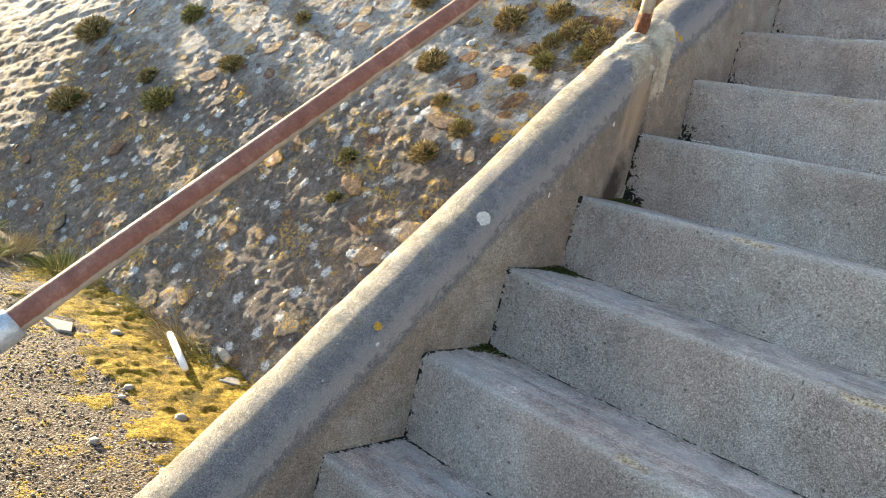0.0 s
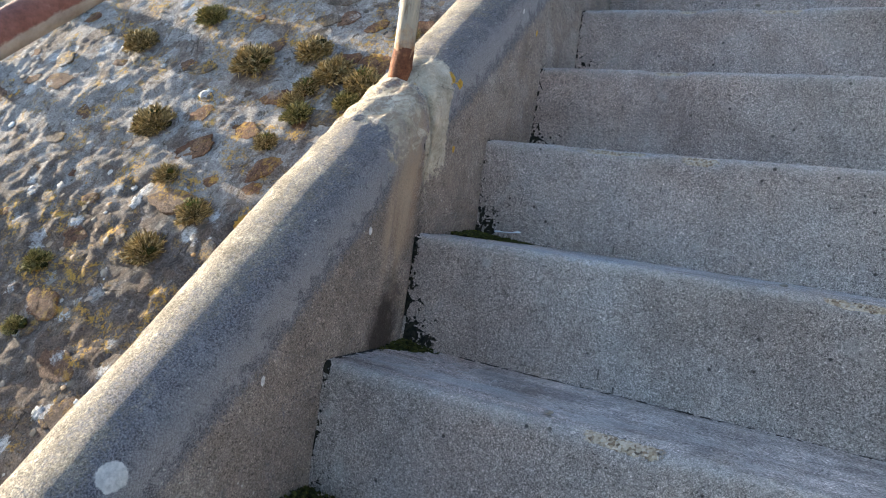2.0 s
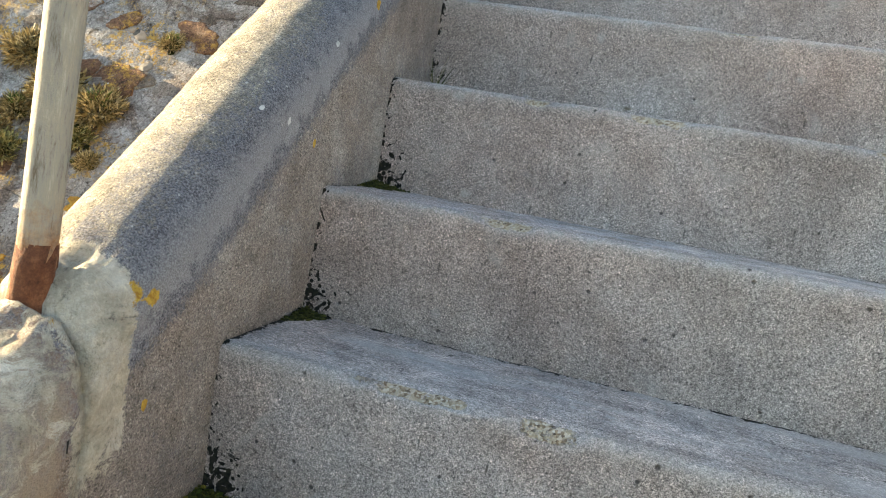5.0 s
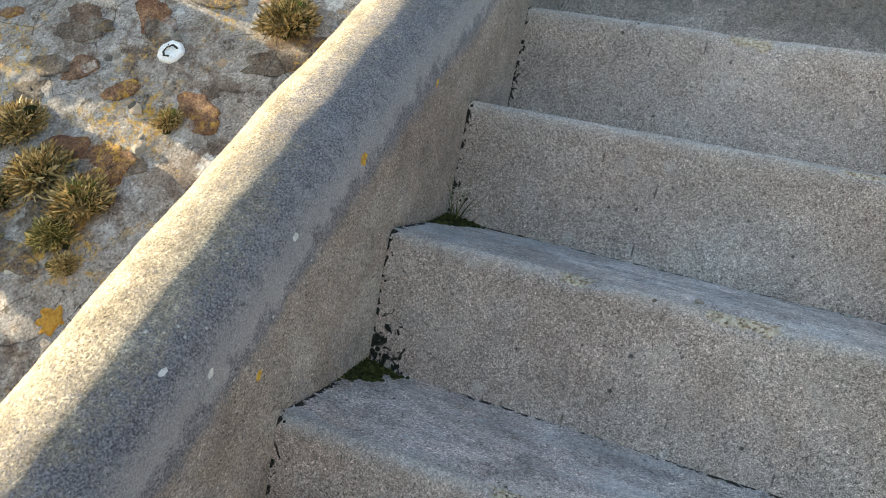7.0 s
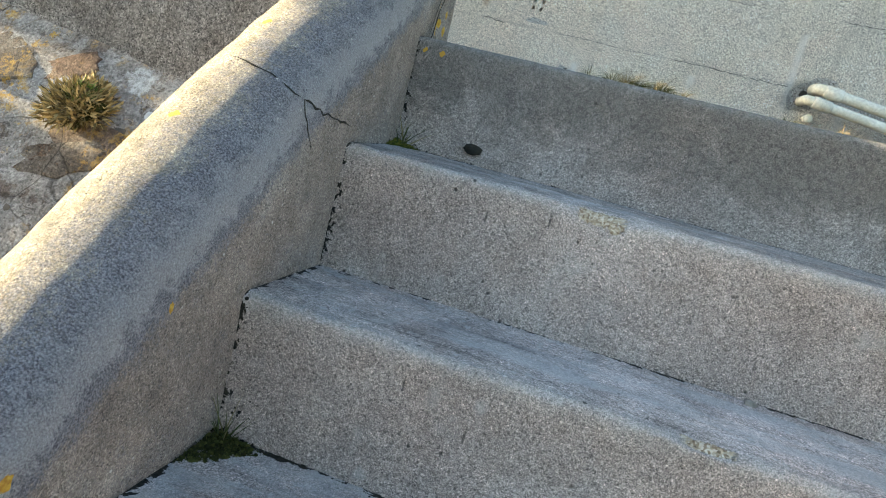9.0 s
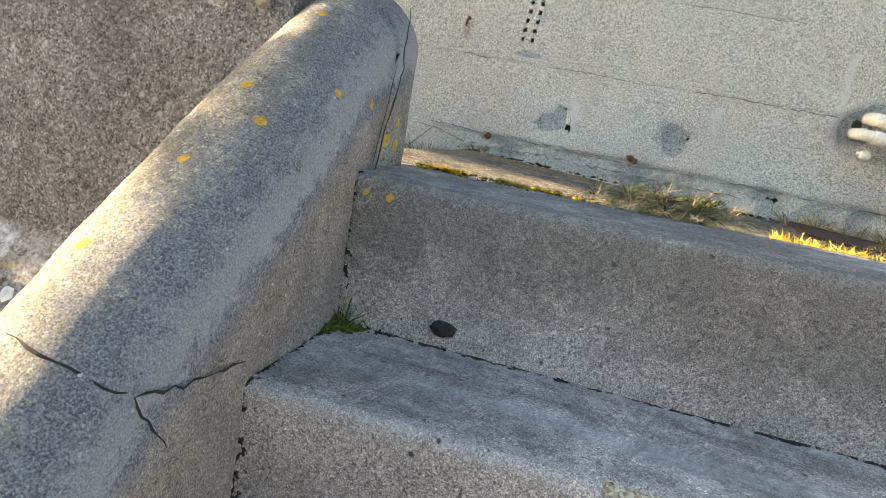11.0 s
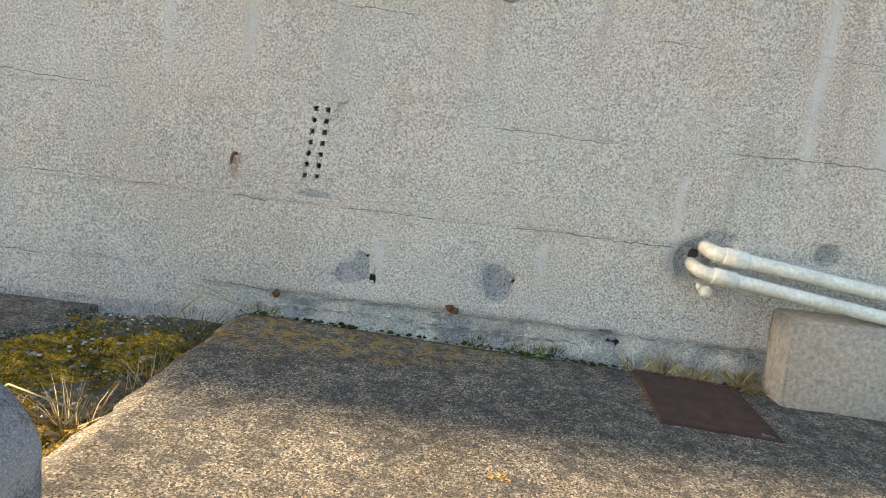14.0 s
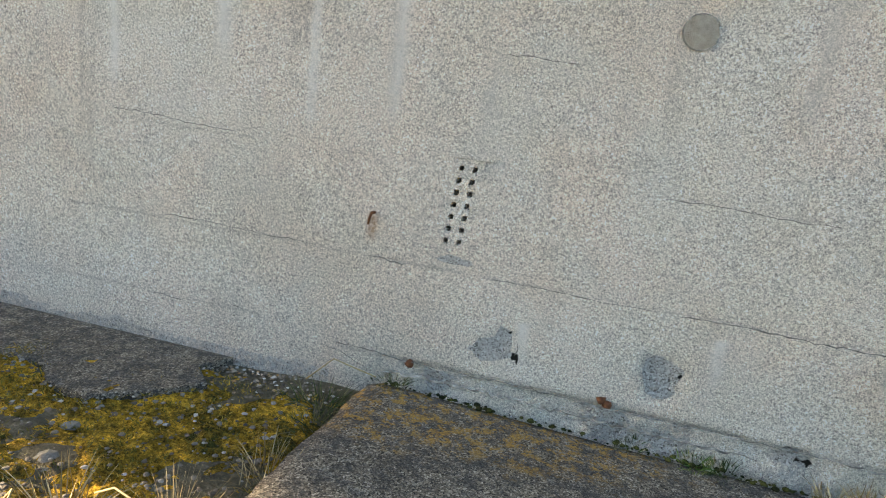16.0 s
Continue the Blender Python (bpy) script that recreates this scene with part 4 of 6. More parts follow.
def dome(count, radius, up, seed, at=(0, 0, 0), leaf=0.30):
    """A rounded cushion of small leaves that point outwards, with an uneven outline."""
    r = np.random.default_rng(seed)
    u = Vector(up).normalized()
    s = u.orthogonal().normalized()
    w = u.cross(s)
    verts, faces = [], []
    for _ in range(count):
        a, ct = r.uniform(0, 2 * math.pi), r.uniform(-0.15, 1.0)
        st = math.sqrt(max(0.0, 1 - ct * ct))
        d = s * (st * math.cos(a) * 1.15) + w * (st * math.sin(a)) + u * ct * 0.85
        q = radius * (0.72 + 0.30 * n3(d.x * 2.2 + seed, d.y * 2.2, d.z * 2.2)) * r.uniform(0.55, 1.05)
        p = Vector(at) + d * q
        tip = (d + Vector((r.normal(), r.normal(), r.normal() + 0.5)) * 0.45).normalized() * radius * leaf * r.uniform(0.5, 1.2)
        side = tip.cross(Vector((r.normal(), r.normal(), r.normal()))).normalized() * radius * 0.024 * r.uniform(0.7, 1.5)
        i = len(verts)
        verts += [p - side * 0.5, p + side * 0.5, p + tip * 0.6 + side, p + tip, p + tip * 0.6 - side]
        faces += [(i, i + 1, i + 2, i + 3), (i, i + 3, i + 4)]
    return verts, faces


def cushion(x, z, size, fresh, seed):
    root = new("cushion_plant")
    p = bank_at(x, z)
    root.location = p
    up = (BN + Vector((0, 0, 0.7))).normalized()
    v1, f1 = dome(int(900 + 16000 * size), size * 0.95, up, seed)
    solid("foliage", v1, f1, HEATH if seed % 4 else HEATH_G, root)
    if fresh:
        v2, f2 = dome(170, size * 0.42, up, seed + 1, up * size * 0.48 + Vector((size * 0.15, 0, 0)), 0.40)
        solid("green_shoot", v2, f2, SUCC, root, "fresh green shoots")
    if seed % 3 == 0:
        v4, f4 = blades(26, size * 1.3, size * 0.35, 1.0, 0.0016, 0.05, up, (0, 0, 0), seed + 2)
        solid("dry_stalks", v4, f4, DRY, root, "thin dry stalks")
    r = np.random.default_rng(seed)
    v3, f3 = lumps([(Vector((r.normal() * .30, r.normal() * .18, r.normal() * .22)) * size, size * 0.26) for _ in range(14)], r, 0.6, 6, up)
    tagged(solid("root_mat", v3, f3, MOSS_D, root), kind="stuff")
    return tagged(root, "brown cushion plant rooted in the stone bank" + (" with fresh green shoots" if fresh else ""), "plant", "plants in the bank")


for i, (x, z, s_) in enumerate(PLANTS):
    cushion(x, z, s_ * 1.0, i in (5, 6, 22, 23, 27, 26, 0, 9), 100 + i)


def bank_crust(name, label, x, z, size, material, seed, rings=((0.0, 0.002), (0.4, 0.003), (0.7, 0.003), (0.93, 0.0025), (1.0, -0.004)), seg=22, rough=0.12):
    """A thin crust of lichen that lies on the bank's face."""
    r = np.random.default_rng(seed)
    rim = [1 + r.uniform(-rough, rough) for _ in range(seg)]
    vs = []
    for rr, h in rings:
        for q in range(seg):
            a = 2 * math.pi * q / seg
            vs.append(bank_at(x + math.cos(a) * size * rr * rim[q], z + math.sin(a) * size * rr * rim[q] * 0.857) + BN * h)
    return tagged(solid(name, vs, lattice(len(rings), seg, True), material), label, "lichen", "lichen crusts")


bank_crust("lichen_disc", "round white lichen crust on the stone bank", -2.085, 2.145, 0.037, LICHD, 5, ((0.0, 0.004), (0.3, 0.005), (0.7, 0.006), (0.92, 0.006), (1.0, -0.006)), 30, 0.05)
vs = []
for q in range(15):
    a = 0.5 + 4.6 * q / 14
    for rr in (0.40, 0.56):
        vs.append(bank_at(-2.085 + math.cos(a) * 0.037 * (rr + 0.04 * math.sin(q * 2.3)), 2.145 + math.sin(a) * 0.037 * 0.857 * (rr + 0.04 * math.cos(q * 1.7))) + BN * 0.0075)
tagged(solid("lichen_ring", vs, [(2 * q, 2 * q + 1, 2 * q + 3, 2 * q + 2) for q in range(14)], BLACK), "dark broken ring grown in the white lichen crust", "lichen")
for i in range(48):
    x, z = rng.uniform(-4.6, -1.6), rng.uniform(0.3, 2.35)
    bank_crust("lichen_patch", "small pale lichen crust on the stone bank", x, z, 0.008 + 0.026 * rng.random() ** 2, LICHW if rng.random() < .75 else LICHY, 200 + i, seg=24, rough=0.38)

# grass along the foot of the bank
for i, (x, y, h, n_) in enumerate([(-3.15, 1.80, .17, 420), (-2.95, 1.84, .15, 300), (-3.6, 1.86, .16, 300), (-3.35, 1.90, .16, 260), (-4.0, 1.86, .15, 260), (-4.4, 1.72, .20, 380), (-4.75, 1.55, .22, 420), (-4.6, 1.35, .18, 300), (-5.2, 1.5, .22, 380), (-4.1, 1.70, .12, 200), (-2.72, 1.88, .10, 160)]):
    v, f = blades(int(n_ * 1.8), h * 0.62, 0.15, 1.2, 0.0045, 0.26, (0, -0.25, 1), (x, y + 0.066 * (x + 1.9), low_ground(x, y) - 0.01), 300 + i)
    tagged(solid("grass_tuft", v, f, MEADOW if i % 3 else DRY), "tuft of half-dry grass at the foot of the bank", "grass", "grass along the bank")

# litter on the gravel
for pts, z_ in ((((-3.52, 1.19), (-3.34, 1.20), (-3.31, 1.25), (-3.43, 1.30)), 0.010), (((-3.80, 1.63), (-3.66, 1.60), (-3.63, 1.66), (-3.72, 1.70)), 0.010), (((-2.84, 1.70), (-2.66, 1.63), (-2.58, 1.70), (-2.62, 1.76), (-2.76, 1.78)), 0.016)):
    v, f = slab_plate(pts, GROUND, GROUND + 0.4 * z_ + 0.012)
    tagged(solid("slate_piece", v, f, SLATE, smooth=False), "broken pale slate lying on mossy gravel", "slate", "litter on the gravel")
v, f = tube([(-3.20, 1.66, GROUND + .03), (-2.95, 1.58, GROUND + .034), (-2.78, 1.53, GROUND + .03)], [0.016, 0.017, 0.015], 8)
tagged(solid("white_stick", v, f, BONE), "white weathered stick lying on yellow moss", "stick")
v, f = tube([(-3.02, 1.80, GROUND + .05), (-2.80, 1.74, GROUND + .05)], 0.022, 7)
tagged(solid("driftwood", v, f, WOOD), "grey driftwood piece beside the grass", "wood")
for x, y, s_ in ((-2.40, 1.33, .03), (-2.30, .98, .022), (-2.70, 1.26, .022), (-2.62, 1.2, .016), (-2.05, 1.1, .018), (-3.9, 1.35, .03), (-3.3, 1.45, .03)):
    v, f = pebble((x, y, low_ground(x, y) + .004), s_, rng, 0.55, 8)
    tagged(solid("loose_stone", v, f, SLATE), "loose grey stone lying on the gravel", "stone", "loose stones")

# unseen shrub added at the top of the bank to dapple the stair wall's end
shrub = new("shrub")
shrub.location = bank_at(-4.2, 2.42)
stalks = [(0.02, 0.02, 0.95), (0.0, 0.10, 1.0), (-0.05, 0.22, 1.08), (0.06, -0.03, 0.86), (0.03, 0.14, 0.94)]
for i, (dx, dy, h) in enumerate(stalks):
    v, f = tube([(0, 0, -0.05), (dx * 0.3 + 0.02, dy * 0.35, h * 0.4), (dx * 0.8, dy * 0.7, h * 0.75), (dx, dy, h)], [0.012, 0.009, 0.006, 0.003], 7)
    solid("stem", v, f, WOOD, shrub)
    v, f = dome(700 if i != 2 else 260, 0.085 if i != 2 else 0.045, (0, 0, 1), 4000 + i, (dx, dy, h), 0.4)
    solid("foliage", v, f, HEATH_G, shrub)
tagged(shrub, "leggy olive shrub added unseen atop the bank to cast shade", "shrub")

# ---- the low rendered wall above the bank ----
LX = np.append(np.arange(-9.0, -1.33, 0.04), -1.298)
prof = [(3.285 + 0.0, 2.34)] + [(3.285 + 0.018 * t_, 2.34 + 0.445 * t_) for t_ in np.linspace(0.04, 1, 14)] + [(3.306, 2.792), (3.314, 2.800), (3.33, 2.8035), (3.40, 2.804), (3.48, 2.802), (3.50, 2.78), (3.50, 2.44)]
lv = []
for x in LX:
    for y, z in prof:
        lv.append((x, y + 0.006 * fbm(x * 3, z * 3, 2), z + (0.006 * fbm(x * 5, y * 5, 5) if z > 2.75 else 0) + (0.03 * fbm(x * 4, 0, 1) if z < 2.35 else 0)))
low = solid("wall_low", lv, lattice(len(LX), len(prof)) + [tuple(range((len(LX) - 1) * len(prof), len(LX) * len(prof)))], LOWREND, smooth=False)
tagged(low, "dark weathered rendered wall, flat-topped, above the stone bank", "wall", kind="structure")
cv = []
for x in LX:
    for y, z in ((3.330, 2.794), (3.338, 2.8060), (3.40, 2.8085), (3.475, 2.8065), (3.488, 2.792)):
        cv.append((x, y + 0.006 * fbm(x * 6, 1, 3), z + 0.005 * fbm(x * 5, y * 9, 5)))
solid("coping", cv, lattice(len(LX), 5), LOWTOP, low, "lichen-flecked top coloured paler for sunlight")
bm = bmesh.new()
bmesh.ops.create_icosphere(bm, subdivisions=2, radius=0.013, matrix=Matrix.Translation((-1.345, 3.298, 2.777)) @ Matrix.Diagonal((1.3, 0.8, 1.0, 1)))
for vtx in bm.verts:
    vtx.co += Vector((n3(vtx.co.x * 60, vtx.co.y * 60, 1), n3(vtx.co.y * 60, 2, vtx.co.z * 60), n3(3, vtx.co.x * 60, vtx.co.z * 60))) * 0.012
tagged(part("stone_chip", bm, SLATE, smooth=False), "grey stone chip wedged beside the low wall", "stone")
v, f = lumps([((-1.348 + rng.normal() * .014, 3.325 + rng.normal() * .012, 2.802 + .006 * rng.random()), rng.uniform(.002, .005)) for _ in range(160)], rng, .7)
tagged(solid("moss_clump", v, f, MOSS_D), "small moss clump on the low wall's end", "moss", "moss clumps", "stuff")
v, f = blades(150, 0.016, 0.016, 1.6, .0032, .1, (0, 0, 1), (-1.372, 3.325, 2.804), 77)
tagged(solid("weed", v, f, REDLEAF), "small reddish weed on the low wall", "plant")
v, f = lumps([((-1.51 + rng.normal() * .05, 3.34 + rng.normal() * .008, 2.809), rng.uniform(.002, .005)) for _ in range(60)], rng, .5)
tagged(solid("moss_clump", v, f, MOSS_Y), "yellow moss along the low wall's edge", "moss", "moss clumps", "stuff")

# ---- the stairs ----
CHIPS = [(1, -0.627, .05, .015), (3, -0.70, .085, .020), (5, -0.731, .05, .020), (5, -0.90, .10, .010), (6, -0.863, .05, .014), (7, -0.885, .045, .016), (7, -0.672, .075, .018), (7, -0.30, .05, .014), (9, -0.74, .06, .034), (9, -0.28, .05, .02), (4, -0.45, .06, .012), (8, -0.55, .05, .008), (2, -0.35, .07, .014)]
CORNER = {0: .25, 1: .45, 2: .55, 3: .9, 4: .85, 5: .75, 6: .85, 7: .6, 8: .25, 9: .55, 10: .3}
stairs = new("stairs")
stairs.location = (0, 0, 0)
tagged(stairs, "weathered grey concrete stairs with worn, chipped edges", "stairs", kind="structure")
SX = np.concatenate([[-1.25], np.arange(-1.20, 0.10, 0.0085), np.arange(0.12, STAIR_END + 0.01, 0.04)])
for k in range(-1, 11):
    y0, z0 = Y1 + (k - 1) * GOING, Z1 + (k - 1) * RISE
    y1 = y0 + GOING + 0.03
    if k == 10:
        y1 = 3.512
    r0 = 0.014
    prof = [(y0 + 0.004, z0 - RISE - 0.03)] + [(y0 + 0.004 - 0.004 * t_, z0 - RISE * (1 - t_) - r0 * t_) for t_ in np.linspace(0.0, 1, 20)]
    prof += [(y0 + r0 - r0 * math.cos(a), z0 - r0 + r0 * math.sin(a)) for a in np.linspace(0.2, 1.57, 7)]
    prof += [(y0 + r0 + (y1 - y0 - r0) * t_, z0 + 0.006 * t_ if k < 10 else z0) for t_ in np.linspace(0.05, 1, 16)]
    prof += [(y1, z0 - RISE - 0.03)]
    m = len(prof)
    vs, tread, edge, chip, dirt, lich, damp = [], [], [], [], [], [], []
    for x in SX:
        wob = 0.0018 * fbm(x * 3, k * 3.1, 0.5) + 0.0010 * fbm(x * 26, k * 1.7, 2.0) + 0.0006 * fbm(x * 90, k, 6.0)
        wobz = 0.0010 * fbm(x * 2.4, k * 5.7, 7.5) + 0.0007 * fbm(x * 30, k, 4)
        for i, (y, z) in enumerate(prof):
            on_edge = max(0.0, 1 - math.hypot(y - y0 - 0.006, z - z0 + 0.006) / 0.022)
            c_ = 0.0
            for ck, cx, cw, ch in CHIPS:
                if ck == k:
                    d = math.hypot((x - cx) / cw, max(0.0, z0 - z - 0.002) / ch if y < y0 + .02 else (y - y0) / 0.022)
                    c_ = max(c_, min(1.0, 1.6 * (1.12 - d + 0.35 * fbm(x * 30, z * 30, k))))
            c_ = max(0.0, c_)
            face_n = 0.0012 * fbm(x * 9, z * 9, k * 2.0)
            edge_m = 1.0 if i in range(1, m - 1) else 0.0
            push = c_ * 0.0050 * on_edge + 0.0008 * c_
            vs.append((x, y + (wob + face_n) * edge_m * (1 if y < y1 - .06 else 0) + push, z + wobz * edge_m * (1.0 if z > z0 - 0.05 else 0.0) - push))
            tread.append(1.0 if i > 27 else 0.0)
            edge.append(on_edge)
            chip.append(c_)
            # growth in the corner against the stair wall and along the joint below the riser
            dx = x - XIN
            low_ = z - (z0 - RISE)
            g = CORNER.get(k - 1, .3)
            grow = 0.0
            if i <= 27:
                grow = max(0.50 - dx * 18, g * (0.74 - math.hypot(dx, low_ * 0.7) * 5.5), 0.60 - low_ * 60 + 0.30 * fbm(x * 7, k, 3) - 0.1 * (dx > .5))
            elif k < 10:
                back = y0 + GOING - y
                g = CORNER.get(k, .3)
                grow = max(0.66 - dx * 26, g * (0.76 - math.hypot(dx, back) * 10), 0.52 - back * 60 + 0.30 * fbm(x * 7, k + 1, 3))
            dirt.append(min(0.62, max(0.0, grow)))
            lich.append(0.0)
            d_ = (({8: .35, 9: .62, 10: .80} if i > 27 else {8: .1, 9: .2, 10: .9}).get(k, 0.0)) * (1.0 if k >= 9 and i > 27 else min(1.0, max(0.85 if k == 10 else 0.55, (x + 1.25) * 1.3)))
            damp.append(d_ * (0.8 if i > 27 else min(1.0, 0.35 + 4.5 * (z - z0 + RISE))))
    faces = lattice(len(SX), m)
    faces += [tuple(range(m)), tuple(range((len(SX) - 1) * m, len(SX) * m))[::-1]]
    faces += [(i * m, (i + 1) * m, (i + 1) * m + m - 1, i * m + m - 1) for i in range(len(SX) - 1)]
    P = np.array(vs)
    lich = spots(P, [((-1.112, 3.284, 2.55), .008), ((-1.14, 3.30, 2.582), .006), ((-1.145, 3.28, 2.555), .006), ((-1.10, 3.42, 2.58), .009), ((-1.06, 3.46, 2.58), .010), ((-1.13, 3.46, 2.58), .012), ((-0.98, 3.44, 2.58), .007)]) if k == 10 else np.zeros(len(vs))
    solid("step", vs, faces, STEP, stairs, attrs={"tread": tread, "edge": edge, "chip": chip, "dirt": dirt, "damp": damp, "lichen_y": lich})

# drain hole at the foot of the top riser, its dark inside a black disc
r = np.random.default_rng(3)
vs = [(-1.012, 3.2745, 2.393)] + [(-1.012 + 0.018 * math.cos(a) * r.uniform(.9, 1.1), 3.2745 - 0.001, 2.393 + 0.0105 * math.sin(a) * r.uniform(.9, 1.1)) for a in np.linspace(0, 2 * math.pi, 18, endpoint=False)]
vs += [(q[0] * 1.0, 3.33, q[2]) for q in vs[1:]]
hole = solid("drain_hole", vs, [(0, 1 + (i + 1) % 18, 1 + i) for i in range(18)] + [(1 + i, 1 + (i + 1) % 18, 19 + (i + 1) % 18, 19 + i) for i in range(18)], BLACK, stairs, "dark drain hole at the riser's foot")

# the side of the flight that is never looked at
bm = bmesh.new()
bmesh.ops.create_cube(bm, size=1, matrix=Matrix.Translation((STAIR_END + 0.12, 2.0, 1.2)) @ Matrix.Diagonal((0.2, 3.0, 2.7, 1)))
tagged(part("wall_right", bm, REND), "plain rendered wall closing the stairs' far side", "wall", kind="structure")


# ---- the stair wall with its rounded top ----
def cap_off(y):
    return float(np.interp(y, [0.6, 0.85, 1.1, 1.4, 1.66, 2.0, 2.2, 2.45, 2.65, 2.85, 2.97, 3.05, 3.14, 3.25], [0.208, 0.224, 0.242, 0.266, 0.288, 0.292, 0.302, 0.300, 0.288, 0.270, 0.250, 0.237, 0.225, 0.210]))


def cap_z(y):
    flat = 2.836
    z = arris(y) + cap_off(y)
    d = (z - flat) / 0.05
    return flat - 0.05 * math.log(1 + math.exp(-d)) if d < 30 else flat


SPOT_W = [((-1.185, 1.283, 0.965), .0195), ((-1.196, 2.325, 1.927), .006), ((-1.18, 2.20, 1.80), .004), ((-1.20, 2.16, 1.80), .004), ((-1.172, 1.02, .67), .006), ((-1.172, 1.5, 1.05), .005), ((-1.18, 1.72, 1.28), .005)]
SPOT_Y = [((-1.17, 1.009, 0.71), .012), ((-1.19, 1.93, 1.583), .016), ((-1.185, 1.955, 1.575), .012), ((-1.17, 1.96, 1.45), .009), ((-1.215, 2.45, 2.03), .011), ((-1.17, 2.28, 1.78), .008),
          ((-1.25, 3.10, 2.70), .010), ((-1.215, 3.09, 2.63), .010), ((-1.25, 3.0, 2.61), .009), ((-1.28, 2.9, 2.53), .010), ((-1.17, 3.2, 2.68), .008), ((-1.167, 3.38, 2.62), .012), ((-1.167, 3.42, 2.64), .008), ((-1.23, 3.25, 2.80), .008), ((-1.17, 3.42, 2.60), .013), ((-1.167, 3.30, 2.66), .007), ((-1.27, 2.72, 2.37), .010), ((-1.18, 2.65, 2.15), .007)]


def wall_run(name, ya, yb, step, label, blunt_a=0.0, blunt_b=0.0, shift=0.0, drop=0.012):
    ys = np.linspace(ya, yb, int(round((yb - ya) / step)) + 1)
    half = (XIN - XOUT) / 2
    mid = (XIN + XOUT) / 2
    angs = np.linspace(0, math.pi, 34)
    vs, cap, crust_, rust_, run_, stain_joint, patch_ = [], [], [], [], [], [], []
    for y in ys:
        top = cap_z(y)
        inset = 0.0
        if blunt_b and yb - y < blunt_b:
            t_ = 1 - (yb - y) / blunt_b
            inset = 1 - math.sqrt(max(0.0, 1 - t_ * t_))
        if blunt_a and y - ya < blunt_a:
            t_ = 1 - (y - ya) / blunt_a
            inset = max(inset, 1 - math.sqrt(max(0.0, 1 - t_ * t_)))
        h = 0.080
        sect = []
        for z in np.concatenate([[-0.2, top - 0.75], np.linspace(top - 0.58, top - h - 0.004, 30)]):
            sect.append((XIN, z, 0))
        for a in angs:
            ca, sa = math.cos(a), math.sin(a)
            ex = 0.88 + 0.42 * min(1.0, max(0.0, (y - 3.0) / 0.3))
            sect.append((mid + half * math.copysign(abs(ca) ** ex, ca), top - h + h * sa ** ex, 1))
        for z in np.linspace(top - h - 0.02, -0.2, 12):
            sect.append((XOUT, z, 0))
        for x, z, c_ in sect:
            lumpx = 0.0035 * fbm(y * 5, z * 5, 2.2) + 0.0012 * fbm(y * 24, z * 24, 5.0)
            lumpz = 0.003 * fbm(y * 6, x * 6, 6.1) if c_ else 0.0
            g_ = 0.27 * drop * inset
            xx = x + (lumpx if x > mid else -lumpx) + shift - (g_ if x > mid else -g_)
            zz = z + lumpz - (drop * inset if c_ else 0)
            vs.append((xx, y, zz))
            below = top - z
            cap.append(max(0.0, min(1.0, 1.25 - below / 0.11)))
            crust_.append(max(0.0, 1 - abs(below - 0.070 + 0.02 * fbm(y * 3, 0, 1)) / 0.085) * (1.0 if x > mid - 0.02 else 0.0))
            d = y - 1.865
            rust_.append(max(0.0, 1.05 - math.hypot((d - 0.005) * 17, (below - 0.02) * 7), 0.75 - math.hypot((d + 0.035) * 16, (below - 0.16) * 5)) if x > mid - .05 else 0.0)
            w_run = 0.012 * fbm(below * 9, 2.0, 4)
            run_.append(min(1.0, max(0.0, 2.2 - abs(d + 0.062 + w_run) * 44)) * max(0.0, min(1.0, 2.4 - below * 7.0 + 0.8 * fbm(y * 40, below * 6, 3))) if x > mid and y < 1.875 else 0.0)
            sm = max(0.0, 1 - abs(d + 0.075 + w_run) * 9.5) * max(0.0, min(1.0, below * 5 - 1.0)) if x > mid and y < 1.875 else 0.0
            pm = max(0.0, 1 - max(abs(d - 0.030) / 0.055, (below - 0.04) / 0.26)) if x > mid - 0.07 else 0.0
            if x > mid - 0.07:
                pm = max(pm, 0.38 * max(0.0, min(1.0, 2.0 - 2.0 * max(abs(d + 0.06) / 0.10, (below - 0.02) / 0.13))))
            patch_.append(pm)
            if pm > 0:
                w_ = min(1.0, pm * 2.5)
                vs[-1] = (vs[-1][0] + w_ * (0.006 * fbm(y * 26, z * 26, 3) + 0.005 * fbm(y * 80, z * 80, 6)), y, vs[-1][2] + w_ * (0.007 * fbm(y * 28, x * 28, 8) + 0.005 * fbm(y * 80, x * 80, 2)))
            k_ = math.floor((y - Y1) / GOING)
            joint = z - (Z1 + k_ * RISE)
            # wall face darker within 18 mm of the tread's level
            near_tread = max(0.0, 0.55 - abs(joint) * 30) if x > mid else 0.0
            stain_joint.append(max(sm * 0.9, near_tread))
    m = len(sect)
    faces = lattice(len(ys), m)
    faces = [q[::-1] for q in faces] + [tuple(range(m)), tuple(range((len(ys) - 1) * m, len(ys) * m))[::-1]]
    P = np.array(vs)
    return solid(name, vs, faces, PARA, stair_wall, label, attrs={"cap": cap, "crust": crust_, "rust": rust_, "run": run_, "stain_joint": stain_joint, "patch": patch_, "lichen_w": spots(P, SPOT_W), "lichen_y": spots(P, SPOT_Y)})


stair_wall = new("wall_stair")
tagged(stair_wall, "rounded concrete wall climbing beside the stairs, cracked and lichened", "stair wall", kind="structure")
wall_run("lower_run", 0.10, 1.871, 0.0085, "", blunt_b=0.012)
wall_run("upper_run", 1.876, 3.374, 0.0085, "", blunt_a=0.008, blunt_b=0.006, shift=0.002, drop=0.008)
